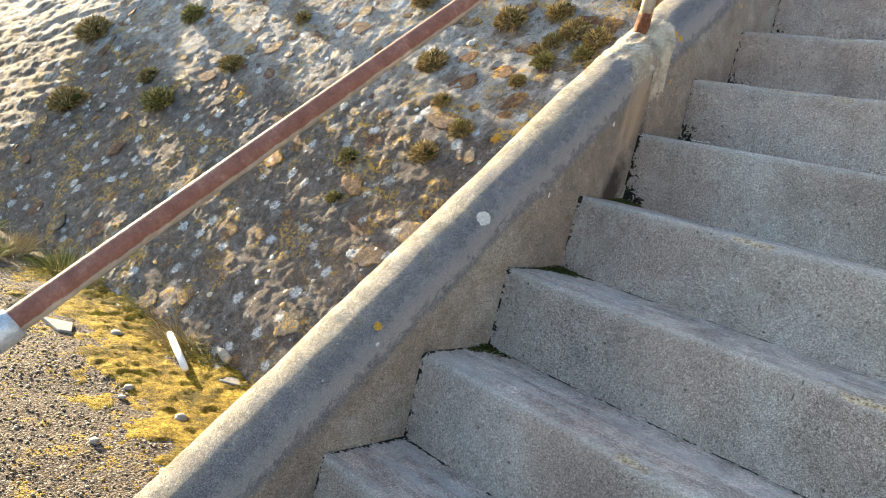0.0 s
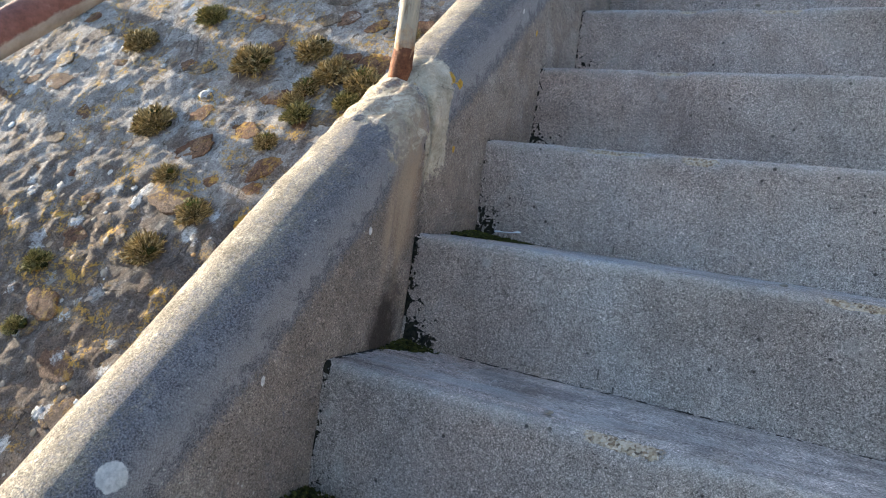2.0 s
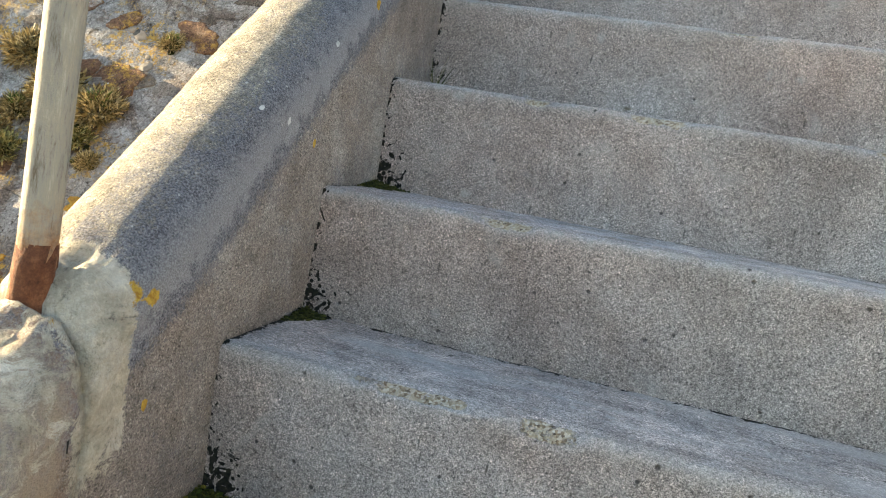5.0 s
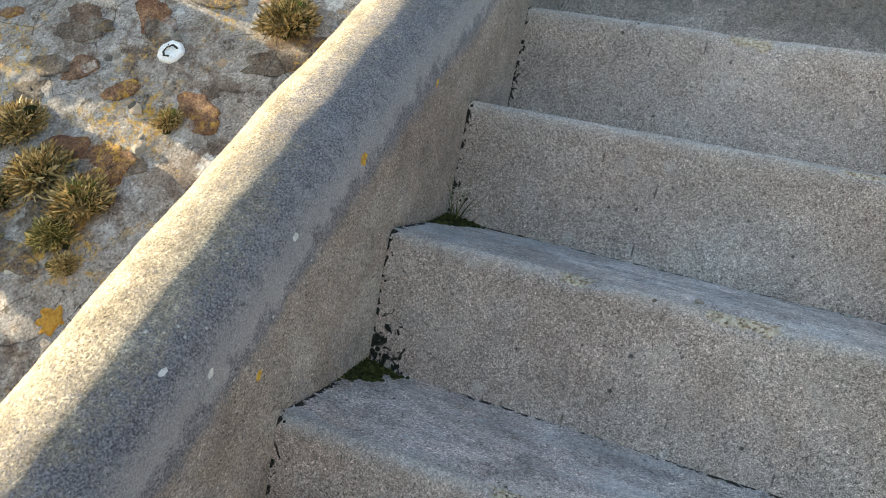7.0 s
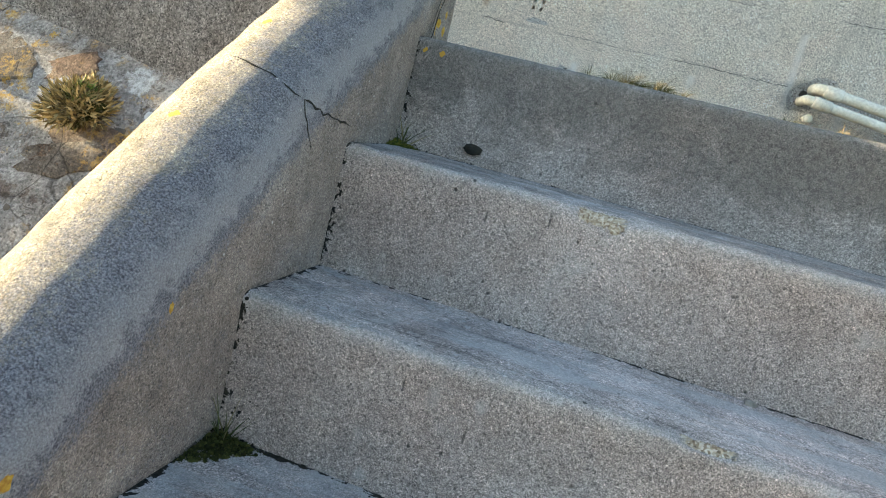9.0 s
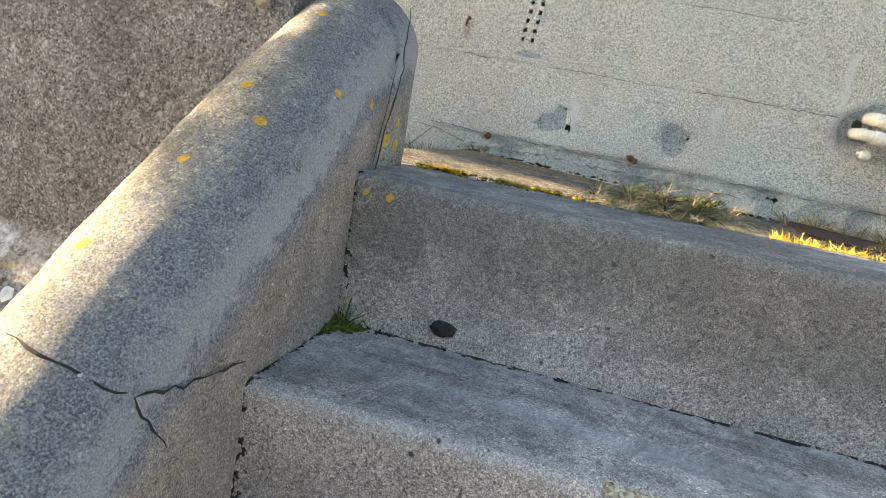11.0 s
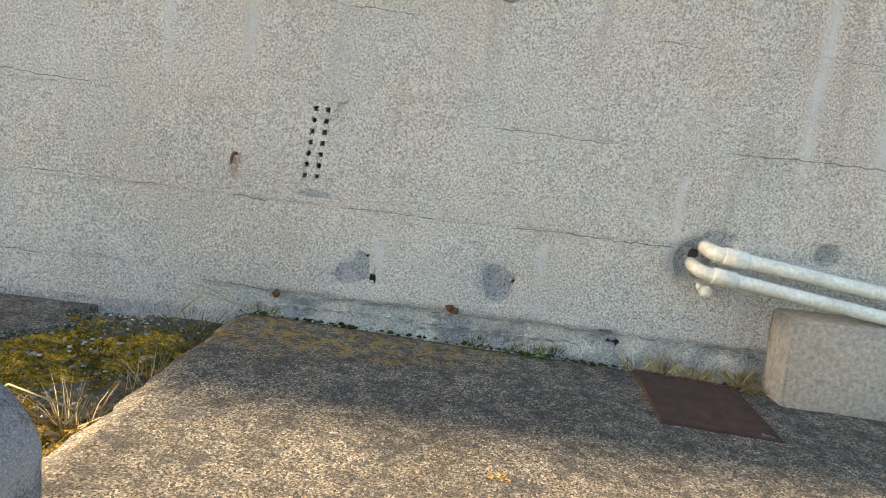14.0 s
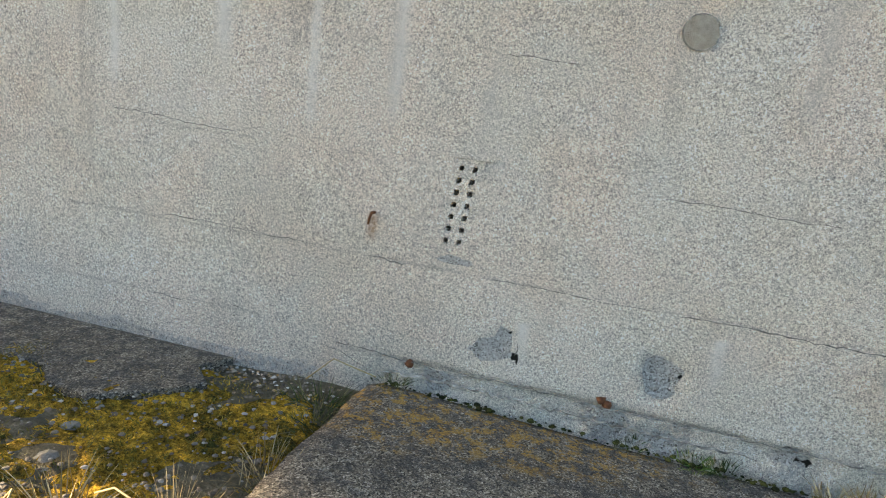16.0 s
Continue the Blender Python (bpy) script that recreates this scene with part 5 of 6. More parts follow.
wall_run("end_block", 3.379, 3.476, 0.004, "end block split off by a crack", blunt_a=0.005, blunt_b=0.020, shift=0.001, drop=0.022)


def crack(pts, width, seed, normal=(1, 0, 0)):
    """A dark jagged hairline lying in the surface."""
    r = np.random.default_rng(seed)
    n_ = Vector(normal).normalized()
    P, vs = [Vector(p) for p in pts], []
    line = []
    for a, b in zip(P, P[1:]):
        steps = max(2, int((b - a).length / 0.012))
        line += [a.lerp(b, i / steps) for i in range(steps)]
    line.append(P[-1])
    for i, p in enumerate(line):
        d = (line[min(i + 1, len(line) - 1)] - line[max(0, i - 1)]).normalized()
        s = d.cross(n_).normalized()
        w = width * r.uniform(0.35, 1.2) * (0.3 if i in (0, len(line) - 1) else 1)
        j = s * r.normal() * width * 0.9
        vs += [p + s * w + j, p - s * w + j + n_ * 0.0004]
    return vs, [(2 * i, 2 * i + 1, 2 * i + 3, 2 * i + 2) for i in range(len(line) - 1)]


for i, (pts, w, nn) in enumerate([
        ([(-1.278, 2.840, 2.443), (-1.244, 2.832, 2.442), (-1.206, 2.834, 2.434), (-1.180, 2.843, 2.421), (-1.169, 2.857, 2.412)], .0014, (0.55, -0.5, 0.66)),
        ([(-1.1635, 2.857, 2.412), (-1.1625, 2.896, 2.403), (-1.1625, 2.955, 2.396), (-1.1625, 3.033, 2.385)], .0018, (1, 0, 0)),
        ([(-1.164, 2.857, 2.411), (-1.1625, 2.868, 2.39), (-1.1625, 2.909, 2.344)], .0014, (1, 0, 0)),
        ([(-1.1605, 3.377, 2.80), (-1.1595, 3.377, 2.72), (-1.1595, 3.366, 2.68), (-1.160, 3.350, 2.64), (-1.160, 3.336, 2.60), (-1.161, 3.330, 2.57)], .0030, (1, 0, 0)),
        ([(-1.160, 3.352, 2.72), (-1.160, 3.340, 2.67), (-1.160, 3.325, 2.62), (-1.161, 3.318, 2.585)], .0010, (1, 0, 0)),
        ([(-1.2, 1.846, 1.500), (-1.178, 1.858, 1.470), (-1.164, 1.852, 1.435)], .0016, (0.8, -0.3, 0.5)),
        ([(-1.21, 1.80, 1.452), (-1.185, 1.812, 1.442), (-1.170, 1.836, 1.430), (-1.166, 1.855, 1.425)], .0010, (0.7, -0.5, 0.6)),
        ([(-1.1635, 2.78, 2.02), (-1.163, 2.86, 2.14), (-1.163, 2.95, 2.20)], .0008, (1, 0, 0))]):
    v, f = crack(pts, w, 60 + i, nn)
    solid("crack", v, f, BLACK, stair_wall, "thin dark crack")

# ---- the handrail ----
def rail_z(y):
    return arris(y) + 0.815


RX = -1.26
rail = new("handrail")
tagged(rail, "rusted tubular steel handrail on posts along the stair wall", "handrail")
v, f = tube([(RX, y, rail_z(y)) for y in np.linspace(-0.6, 3.37, 24)], 0.0205, 18)
solid("rail", v, f, RAILM, rail, "red-oxide painted rail, pale below", attrs={"pale_low": [min(1.0, max(0.0, 0.15 - 1.3 * math.cos(2 * math.pi * (q % 18) / 18))) for q in range(len(v))]})
v, f = tube([(RX, y, rail_z(y)) for y in (0.10, 0.12, 0.335, 0.345)], [0.024, 0.028, 0.028, 0.024], 18)
solid("coupling", v, f, GALV, rail, "dull galvanised coupling sleeve")


def post(x, y, base, top, label):
    v, f = tube([(x, y, z) for z in np.linspace(base, top, 14)], 0.0195, 20)
    p_ = solid("post", v, f, POSTM, rail, label, attrs={"rust": [max(0.0, 1 - (q.z - base - 0.04) / 0.16) for q in v]})
    return p_


post(-1.262, 1.885, 1.50, rail_z(1.885), "pale painted post streaked with rust")
v, f = tube([(-1.262, 1.885, z) for z in (1.50, 1.535, 1.545, 1.57, 1.60, 1.625)], [0.030, 0.029, 0.0255, 0.0228, 0.0212, 0.0200], 20)
for i in range(len(v)):
    v[i] = v[i] + Vector((n3(v[i].x * 110, v[i].y * 110, v[i].z * 110), n3(v[i].y * 110, 4, v[i].z * 110), 0)) * 0.004
solid("rust_scale", v, f, RUST, rail, "flaking rust at the post's foot")
bm = bmesh.new()
bmesh.ops.create_icosphere(bm, subdivisions=3, radius=0.019, matrix=Matrix.Translation((-1.245, 1.856, 1.532)) @ Matrix.Diagonal((1.0, 0.8, 1.0, 1)))
for vtx in bm.verts:
    vtx.co += (vtx.co - Vector((-1.245, 1.856, 1.532))) * 0.35 * n3(vtx.co.x * 90, vtx.co.y * 90, vtx.co.z * 90)
part("bolt", bm, RUST, rail, "rust-swollen bolt head")
post(-1.241, 3.385, 2.78, rail_z(3.385), "pale painted post streaked with rust")
v, f = tube([(-1.241, 3.385, z) for z in (3.062, 3.066, 3.125, 3.13)], [0.025, 0.0285, 0.0285, 0.025], 20)
solid("collar", v, f, RUST, rail, "rusted clamp collar on the post")
v, f = tube([(-1.241, 3.36, 3.098), (-1.241, 3.345, 3.098)], [0.008, 0.008], 8)
solid("collar_bolt", v, f, RUST, rail)

# ---- the landing ----
OX = np.arange(-1.34, 2.6, 0.02)
OY = np.arange(3.516, 4.606, 0.02)
vs, mossm = [], []
for y in OY:
    for x in OX:
        xx = x
        if x < -1.33:
            xx = x + 0.012 * fbm(y * 9, 3, 1) - 0.02
        z = slab_z(x, y) + 0.003 * fbm(x * 4, y * 4, 2) + 0.0016 * fbm(x * 22, y * 22, 6) - (0.012 if x < -1.33 else 0) - (0.006 if y < 3.53 else 0)
        vs.append((xx, y, z))
        mossm.append(max(0.0, 0.9 - (4.6 - y) * 2.2) * max(0.0, 1 - (x + 1.34) * 0.9) + 0.12)
top_n = len(vs)
R_, C_ = len(OY), len(OX)
faces = lattice(R_, C_)
for line in ([i for i in range(C_)], [i * C_ for i in range(R_)][::-1], [(R_ - 1) * C_ + i for i in range(C_)][::-1], [i * C_ + C_ - 1 for i in range(R_)]):
    o = len(vs)
    for i in line:
        vs.append((vs[i][0], vs[i][1], 2.36))
        mossm.append(0)
    faces += [(line[i + 1], line[i], o + i, o + i + 1) for i in range(len(line) - 1)]
landing = solid("floor_landing", vs, faces, SLAB, attrs={"moss": mossm})
tagged(landing, "worn aggregate concrete landing slab with lichen", "landing", kind="structure")

SXs, SYs = np.arange(-9, -1.30, 0.05), np.arange(3.47, 4.66, 0.035)
vs = [(x, y, 2.495 + 0.014 * fbm(x * 3, y * 3, 2) + 0.006 * fbm(x * 14, y * 14, 5)) for y in SYs for x in SXs]
tagged(solid("ground_upper", vs, lattice(len(SYs), len(SXs)), SOIL), "mossy stony soil beside the landing slab", "soil", kind="structure")


def soil_z(x, y):
    return 2.497 + 0.014 * fbm(x * 3, y * 3, 2)


moss_sheet("landing_moss", "thick green and golden moss carpet on the soil", lambda x, y: 0.66 - max(0, y - 4.40) * 4.5 - max(0.0, x + 1.44) * 3, (-3.0, -1.35, 3.52, 4.6), soil_z, CARPET_G, 0.010, 0.026)
hair = []
for q in range(2600):
    x, y = rng.uniform(-2.4, -1.37), rng.uniform(3.65, 4.52)
    if fbm(x * 5, y * 5, 8) > -0.35:
        hair.append(blades(5, 0.011, 0.012, 1.4, 0.0022, 0.05, (0, 0, 1), (x, y, soil_z(x, y) + 0.010), 900 + q, 2))
v, f = join(*hair)
tagged(solid("moss_shoots", v, f, MOSSHAIR), "short gold and green moss shoots over the soil", "moss", kind="stuff")
items = [((rng.uniform(-2.6, -1.4), rng.uniform(3.6, 4.58), 0), 0.0015 + 0.006 * rng.random() ** 2) for _ in range(2600)]
v, f = lumps([((c[0], c[1], soil_z(c[0], c[1]) + .012), s_) for c, s_ in items], rng, .5, 5)
tagged(solid("soil_grit", v, f, PEBBLE, smooth=False), "grey grit scattered through moss and soil", "grit", kind="stuff")
for i in range(26):
    x, y = rng.uniform(-2.5, -1.42), rng.uniform(3.8, 4.58)
    v, f = pebble((x, y, soil_z(x, y) + 0.010), 0.006 + 0.018 * rng.random() ** 2, rng, 0.38, 5)
    tagged(solid("loose_stone", v, f, DULL, smooth=False), "loose grey stone lying in the moss", "stone", "loose stones on the soil")
items = [((rng.uniform(-3.0, -1.42), 4.60 - abs(rng.normal()) * 0.05, 0), rng.uniform(.0015, .006)) for _ in range(1100)]
items = [((c[0], c[1], soil_z(c[0], c[1]) + .004), s_) for c, s_ in items]
v, f = lumps(items, rng, .5, 5)
tagged(solid("rubble_line", v, f, FRAGMENT, smooth=False), "pale crumbled render along the wall's foot", "debris", kind="stuff")
v, f = slab_plate([(-2.9, 4.40), (-2.25, 4.34), (-2.06, 4.36), (-1.98, 4.29), (-1.86, 4.27), (-1.74, 4.38), (-1.69, 4.45), (-1.76, 4.52), (-1.72, 4.605), (-2.9, 4.61)], 2.44, 2.520)
tagged(solid("concrete_edge", v, f, SLAB, smooth=False), "thin broken concrete edge along the wall's foot", "concrete")
for i, (x, y, h, n_) in enumerate([(-1.43, 4.50, .07, 110), (-1.40, 4.40, .06, 90), (-1.40, 4.2, .08, 90), (-1.45, 4.0, .10, 110), (-1.62, 3.95, .10, 90), (-1.42, 3.80, .10, 110)]):
    v, f = blades(n_, h, 0.05, 1.3, 0.003, 0.15, (0, 0, 1), (x, y, soil_z(x, y)), 500 + i)
    tagged(solid("grass_tuft", v, f, DRY if i > 1 else GRASS), "dry grass tuft beside the landing slab", "grass", "grass beside the landing")
for i, (a, b, c) in enumerate((((-1.50, 4.56, 2.53), (-1.43, 4.55, 2.60), (-1.33, 4.57, 2.57)), ((-1.60, 4.0, 2.52), (-1.52, 3.95, 2.58), (-1.40, 3.93, 2.56)), ((-1.7, 3.9, 2.52), (-1.62, 3.86, 2.6), (-1.60, 3.8, 2.55)))):
    v, f = tube([a, b, c], 0.0018, 6)
    tagged(solid("dry_stem", v, f, DRY), "thin dry plant stem beside the landing", "twig")

# growth in the joint between top step and slab
JX = np.arange(-1.17, 0.6, 0.012)
vs = []
for x in JX:
    for y in (3.488, 3.497, 3.506, 3.515, 3.524):
        vs.append((x, y + 0.006 * fbm(x * 12, y * 40, 2), 2.5665 - 0.014 * max(0.0, x + 1.1) + 0.008 * fbm(x * 18, y * 50, 6) - (0.012 if y in (3.488, 3.524) else 0)))
tagged(solid("joint_soil", vs, lattice(len(JX), 5), SOIL), "dark damp soil packed into the slab joint", "soil", kind="stuff")
for mat_, label, n_, spread, spans in ((MOSS_D, "dark moss filling the slab joint", 1500, .012, ((-1.16, .4),)), (MOSS_G, "green moss tufts in the slab joint", 500, .013, ((-1.02, -.93), (-.60, -.45), (-.2, .1))), (MOSS_Y, "golden moss filling the slab joint", 520, .010, ((-1.14, -1.07), (-.96, -.86), (-.5, .3)))):
    items, fuzz = [], []
    for q in range(n_):
        a, b = spans[q % len(spans)]
        x = rng.uniform(a, b)
        p = (x, 3.506 + rng.normal() * spread, 2.571 - 0.013 * max(0.0, x + 1.1) + 0.008 * rng.random())
        items.append((p, 0.0015 + 0.0035 * rng.random() ** 2))
        if q % 3 == 0:
            fuzz.append(blades(4, 0.008, 0.004, 1.4, 0.0014, 0.08, (0, 0, 1), p, 5000 + q, 2))
    v, f = join(lumps(items, rng, .6, 5), *fuzz)
    tagged(solid("joint_moss", v, f, mat_), label, "moss", kind="stuff")
for i, (x, n_, h, mat_) in enumerate(((-0.86, 200, .050, GRASS), (-0.81, 380, .065, GRASS), (-0.76, 420, .075, GRASS), (-0.71, 380, .070, GRASS), (-0.78, 260, .075, DRY), (-0.72, 240, .075, DRY), (-0.67, 160, .06, DRY), (-0.46, 150, .05, GRASS), (-0.36, 120, .05, DRY), (-0.20, 120, .05, DRY))):
    v, f = blades(int(n_ * 0.8), h * 0.62, 0.022, 1.1, 0.0014, 0.42, (0.35, -1.0, 0.30), (x, 3.500, 2.584 - 0.008 * (x + 1.1)), 540 + i, 6)
    tagged(solid("grass_tuft", v, f, mat_), "wispy grass tuft growing from the slab joint", "grass", "grass in the joint")
fuzz, items = [], []
for q in range(1500):
    x = rng.uniform(-0.60, 0.25)
    p = (x, 3.512 + abs(rng.normal()) * .026, 2.562 + rng.random() * .016 - 0.01 * max(0.0, x + 1.1))
    items.append((p, rng.uniform(.002, .006)))
    if q % 2:
        fuzz.append(blades(5, 0.019, 0.006, 1.1, 0.0018, 0.10, (0, -0.1, 1), p, 7000 + q, 2))
v, f = lumps(items, rng, .6, 5)
tagged(solid("moss_clump", v, f, MOSS_Y), "bright golden moss clump swelling out of the slab joint", "moss", "moss clumps", "stuff")
v, f = join(*fuzz)
tagged(solid("moss_shoots", v, f, GOLDHAIR), "bright golden moss shoots along the slab joint", "moss", kind="stuff")
# a cracked seam in the slab, picked out by orange lichen
seam = [(-0.735, 3.845), (-0.705, 3.80), (-0.685, 3.755), (-0.655, 3.725), (-0.625, 3.708), (-0.56, 3.702), (-0.46, 3.69)]
items = []
for (xa, ya), (xb, yb) in zip(seam, seam[1:]):
    for q in range(16 if xa < -.64 else 5):
        t_ = rng.random()
        x, y = xa + (xb - xa) * t_ + rng.normal() * .003, ya + (yb - ya) * t_ + rng.normal() * .003
        if x < -0.60 or rng.random() < .3:
            items.append(((x, y, slab_z(x, y) + .001), rng.uniform(.0015, .0042)))
v, f = lumps(items, rng, .5, 5)
tagged(solid("lichen_seam", v, f, LICHY), "orange lichen along a crack in the landing slab", "lichen", "lichen crusts", "stuff")
for x, y, s_ in ((-1.02, 3.72, .018), (-0.97, 3.76, .012), (-0.58, 3.86, .014), (-0.72, 3.92, .010), (-0.40, 3.74, .012)):
    v, f = lumps([((x + rng.normal() * s_, y + rng.normal() * s_ * 0.6, slab_z(x, y)), rng.uniform(.0015, .0035)) for _ in range(22)], rng, .4, 5)
    tagged(solid("lichen_patch", v, f, LICHY), "crumbly orange lichen on the landing slab", "lichen", "lichen crusts", "stuff")

# iron cover in the slab
cover = new("manhole_cover")
cover.location = (-0.245, 4.415, slab_z(-0.245))
v, f = slab_plate([(-.118, -.145), (.118, -.155), (.112, .142), (-.115, .148)], -0.01, 0.008)
solid("plate", v, f, IRON, cover, "", False)
for pts in ([(-.122, -.152), (.122, -.160), (.122, -.150), (-.122, -.142)], [(-.122, .146), (.116, .140), (.116, .150), (-.122, .155)], [(-.124, -.15), (-.115, -.15), (-.112, .15), (-.121, .15)], [(.113, -.155), (.122, -.155), (.116, .145), (.108, .145)]):
    v, f = slab_plate(pts, 0.0, 0.011, .001)
    solid("rim", v, f, IRON, cover, "", False)
cover.rotation_euler = (0, radians(2.6), radians(-2))
tagged(cover, "rust-brown iron manhole cover set in the slab", "manhole cover")

# concrete block by the wall
bm = bmesh.new()
bmesh.ops.create_cube(bm, size=1, matrix=Matrix.Translation((0.52, 4.557, 2.58)) @ Matrix.Diagonal((1.11, 0.124, 0.262, 1)))
bmesh.ops.bevel(bm, geom=bm.edges[:], offset=0.006, segments=2, affect='EDGES')
bmesh.ops.subdivide_edges(bm, edges=bm.edges[:], cuts=3, use_grid_fill=True)
for vtx in bm.verts:
    vtx.co += Vector((n3(vtx.co.y * 30, vtx.co.z * 30, 1), n3(vtx.co.x * 12, vtx.co.z * 30, 4), 0.6 * n3(vtx.co.x * 12, 7, vtx.co.y * 30))) * 0.006
tagged(part("plinth", bm, BLOCK), "roughcast concrete block at the wall's foot", "concrete block")

# ---- the upper wall ----
VX0, VX1, VZ0, VZ1 = -1.236, -1.150, 2.884, 3.090      # opening of the air brick
WX = np.unique(np.concatenate([[-30, -16, -9, -7, -5, -4, -3.4], np.arange(-3.0, VX0, 0.0115), np.linspace(VX0, VX1, 9), np.arange(VX1 + .0115, 0.5, 0.0115), [0.6, 0.9, 1.3, 2, 2.6]]))
WZ = np.unique(np.concatenate([[2.30, 2.42], np.arange(2.48, VZ0, 0.0115), np.linspace(VZ0, VZ1, 19), np.arange(VZ1 + .0115, 3.65, 0.0115), [3.8, 4.6, 5.8, 7.0, 8.15]]))
BREAK = [((-0.718, 2.690), .050, .058, .012), ((-1.09, 2.672), .060, .030, .003), ((-1.06, 2.70), .026, .042, .004), ((-3.03, 2.84), .14, .07, .012), ((-0.252, 2.805), .055, .055, .010), ((-0.02, 3.50), .13, .06, .006), ((-0.2, 2.86), .05, .03, .006), ((-1.19, 2.862), .05, .012, .003), ((0.07, 2.85), .04, .03, .008)]
DARKS = [((-1.030, 2.668), .010), ((-1.022, 2.658), .006), ((-0.250, 2.818), .014), ((-1.37, 3.292), .006), ((0.04, 2.897), .006), ((-1.36, 3.36), .004), ((-1.82, 3.35), .005), ((-0.42, 2.575), .008), ((-0.40, 2.568), .009), ((-0.68, 2.70), .005), ((-0.635, 2.62), .004), ((-0.12, 2.60), .005), ((-1.05, 2.72), .006), ((-0.2, 3.43), .006)]
LINES = [(2.600, -1.45, .5, 1.0), (2.835, -2.4, .2, .58), (3.068, -2.6, .5, .5), (3.306, -1.5, .5, .5), (2.637, -2.6, -1.45, .7), (3.54, -2.5, .5, .5)]
STREAKS = [(-1.37, 3.12, 3.7, .024), (-1.57, 3.08, 3.7, .017), (-1.80, 3.2, 3.7, .03), (-2.1, 3.1, 3.7, .02), (-0.03, 2.98, 3.46, .026), (-0.30, 2.70, 3.0, .016), (-0.62, 2.66, 2.80, .02), (-1.02, 2.62, 2.75, .02), (0.15, 3.0, 3.6, .04), (-0.12, 2.62, 2.80, .02)]
vs, broken, line_, rustm, darkm, greym, high, streak = [], [], [], [], [], [], [], []
for z in WZ:
    for x in WX:
        y = WALL_Y + 0.004 * fbm(x * 2, z * 2, 3)
        b_ = 0.0
        for (cx, cz), rx_, rz_, dep in BREAK:
            d = math.hypot((x - cx) / rx_, (z - cz) / rz_)
            e_ = max(0.0, min(1.0, 2.2 * (1.05 - d + 0.3 * fbm(x * 26, z * 26, 2))))
            b_ = max(b_, e_)
            y += dep * e_
        foot = 2.600 - 0.010 * (x + 1.0) + 0.004 * fbm(x * 9, 1, 1)
        if z < foot and x > -1.46:
            fade = min(1.0, (x + 1.46) * 4.0)
            y += fade * (0.005 + 0.012 * (0.5 + fbm(x * 16, z * 16, 5)))
            b_ = max(b_, fade * (0.36 + 0.4 * fbm(x * 8, z * 12, 2)))
        elif z < 2.545 + 0.02 * fbm(x * 6, 0, 4) and x <= -1.46:
            b_ = max(b_, 0.5)
        ln = 0.0
        for lz, xa, xb, s_ in LINES:
            zz = lz - 0.010 * (x + 1.0) * (lz < 2.61) + 0.005 * fbm(x * 5, lz * 7, 1)
            if xa < x < xb:
                ln = max(ln, s_ * max(0.0, 1 - abs(z - zz) / 0.010))
        if abs(x + 1.452 + 0.004 * fbm(z * 20, 2, 2)) < 0.006 and 2.60 < z < 2.85:
            ln = max(ln, 0.16)
        y += 0.003 * ln
        dk = 0.0
        for (cx, cz), rr in DARKS:
            d = math.hypot(x - cx, z - cz) / rr
            dk = max(dk, max(0.0, 1.2 - 0.6 * d))
            y += 0.012 * max(0.0, 1 - d)
        vs.append((x, y, z))
        broken.append(b_)
        sk = 0.0
        for sx, za, zb, sw in STREAKS:
            if za < z < zb:
                sk = max(sk, max(0.0, 1 - abs(x - sx + 0.01 * fbm(z * 4, sx, 1)) / sw) * min(1.0, (z - za) * 9))
        streak.append(sk)
        line_.append(ln)
        darkm.append(dk)
        rustm.append(max(0.0, 1 - abs(x + 1.394) / 0.016) * (1.0 if 2.865 < z < 2.935 else 0.0) * min(1.0, (z - 2.86) * 25))
        greym.append(max(0.0, 1.3 - 0.75 * math.hypot((x + .245) / .075, (z - 2.80) / .07)))
        high.append(min(1.0, max(0.15, (z - 2.85) * 2.2)))
faces, C_ = [], len(WX)
for i in range(len(WZ) - 1):
    for j in range(C_ - 1):
        cx, cz = (WX[j] + WX[j + 1]) / 2, (WZ[i] + WZ[i + 1]) / 2
        if VX0 < cx < VX1 and VZ0 < cz < VZ1:
            continue
        faces.append((i * C_ + j, i * C_ + j + 1, (i + 1) * C_ + j + 1, (i + 1) * C_ + j))
o = len(vs)
R_ = len(WZ)
for (i, j) in ((0, 0), (0, C_ - 1), (R_ - 1, C_ - 1), (R_ - 1, 0)):
    vs.append((WX[j], WALL_Y + 0.30, WZ[i]))
top_row, left, right = [(R_ - 1) * C_ + j for j in range(C_)], [i * C_ for i in range(R_)], [i * C_ + C_ - 1 for i in range(R_)]
faces += [(o + 1, o, o + 3, o + 2), (*top_row, o + 2, o + 3), (*left[::-1], o, o + 3)[::-1], (*right, o + 2, o + 1)]
for a in (broken, line_, darkm, rustm, greym, high, streak):
    a += [0.0] * 4
upper = solid("wall_upper", vs, faces, REND, attrs={"broken": broken, "line": line_, "dark": darkm, "rust": rustm, "grey": greym, "high": high, "streak": streak})
tagged(upper, "pale grey roughcast wall with board lines and broken patches", "wall", kind="structure")

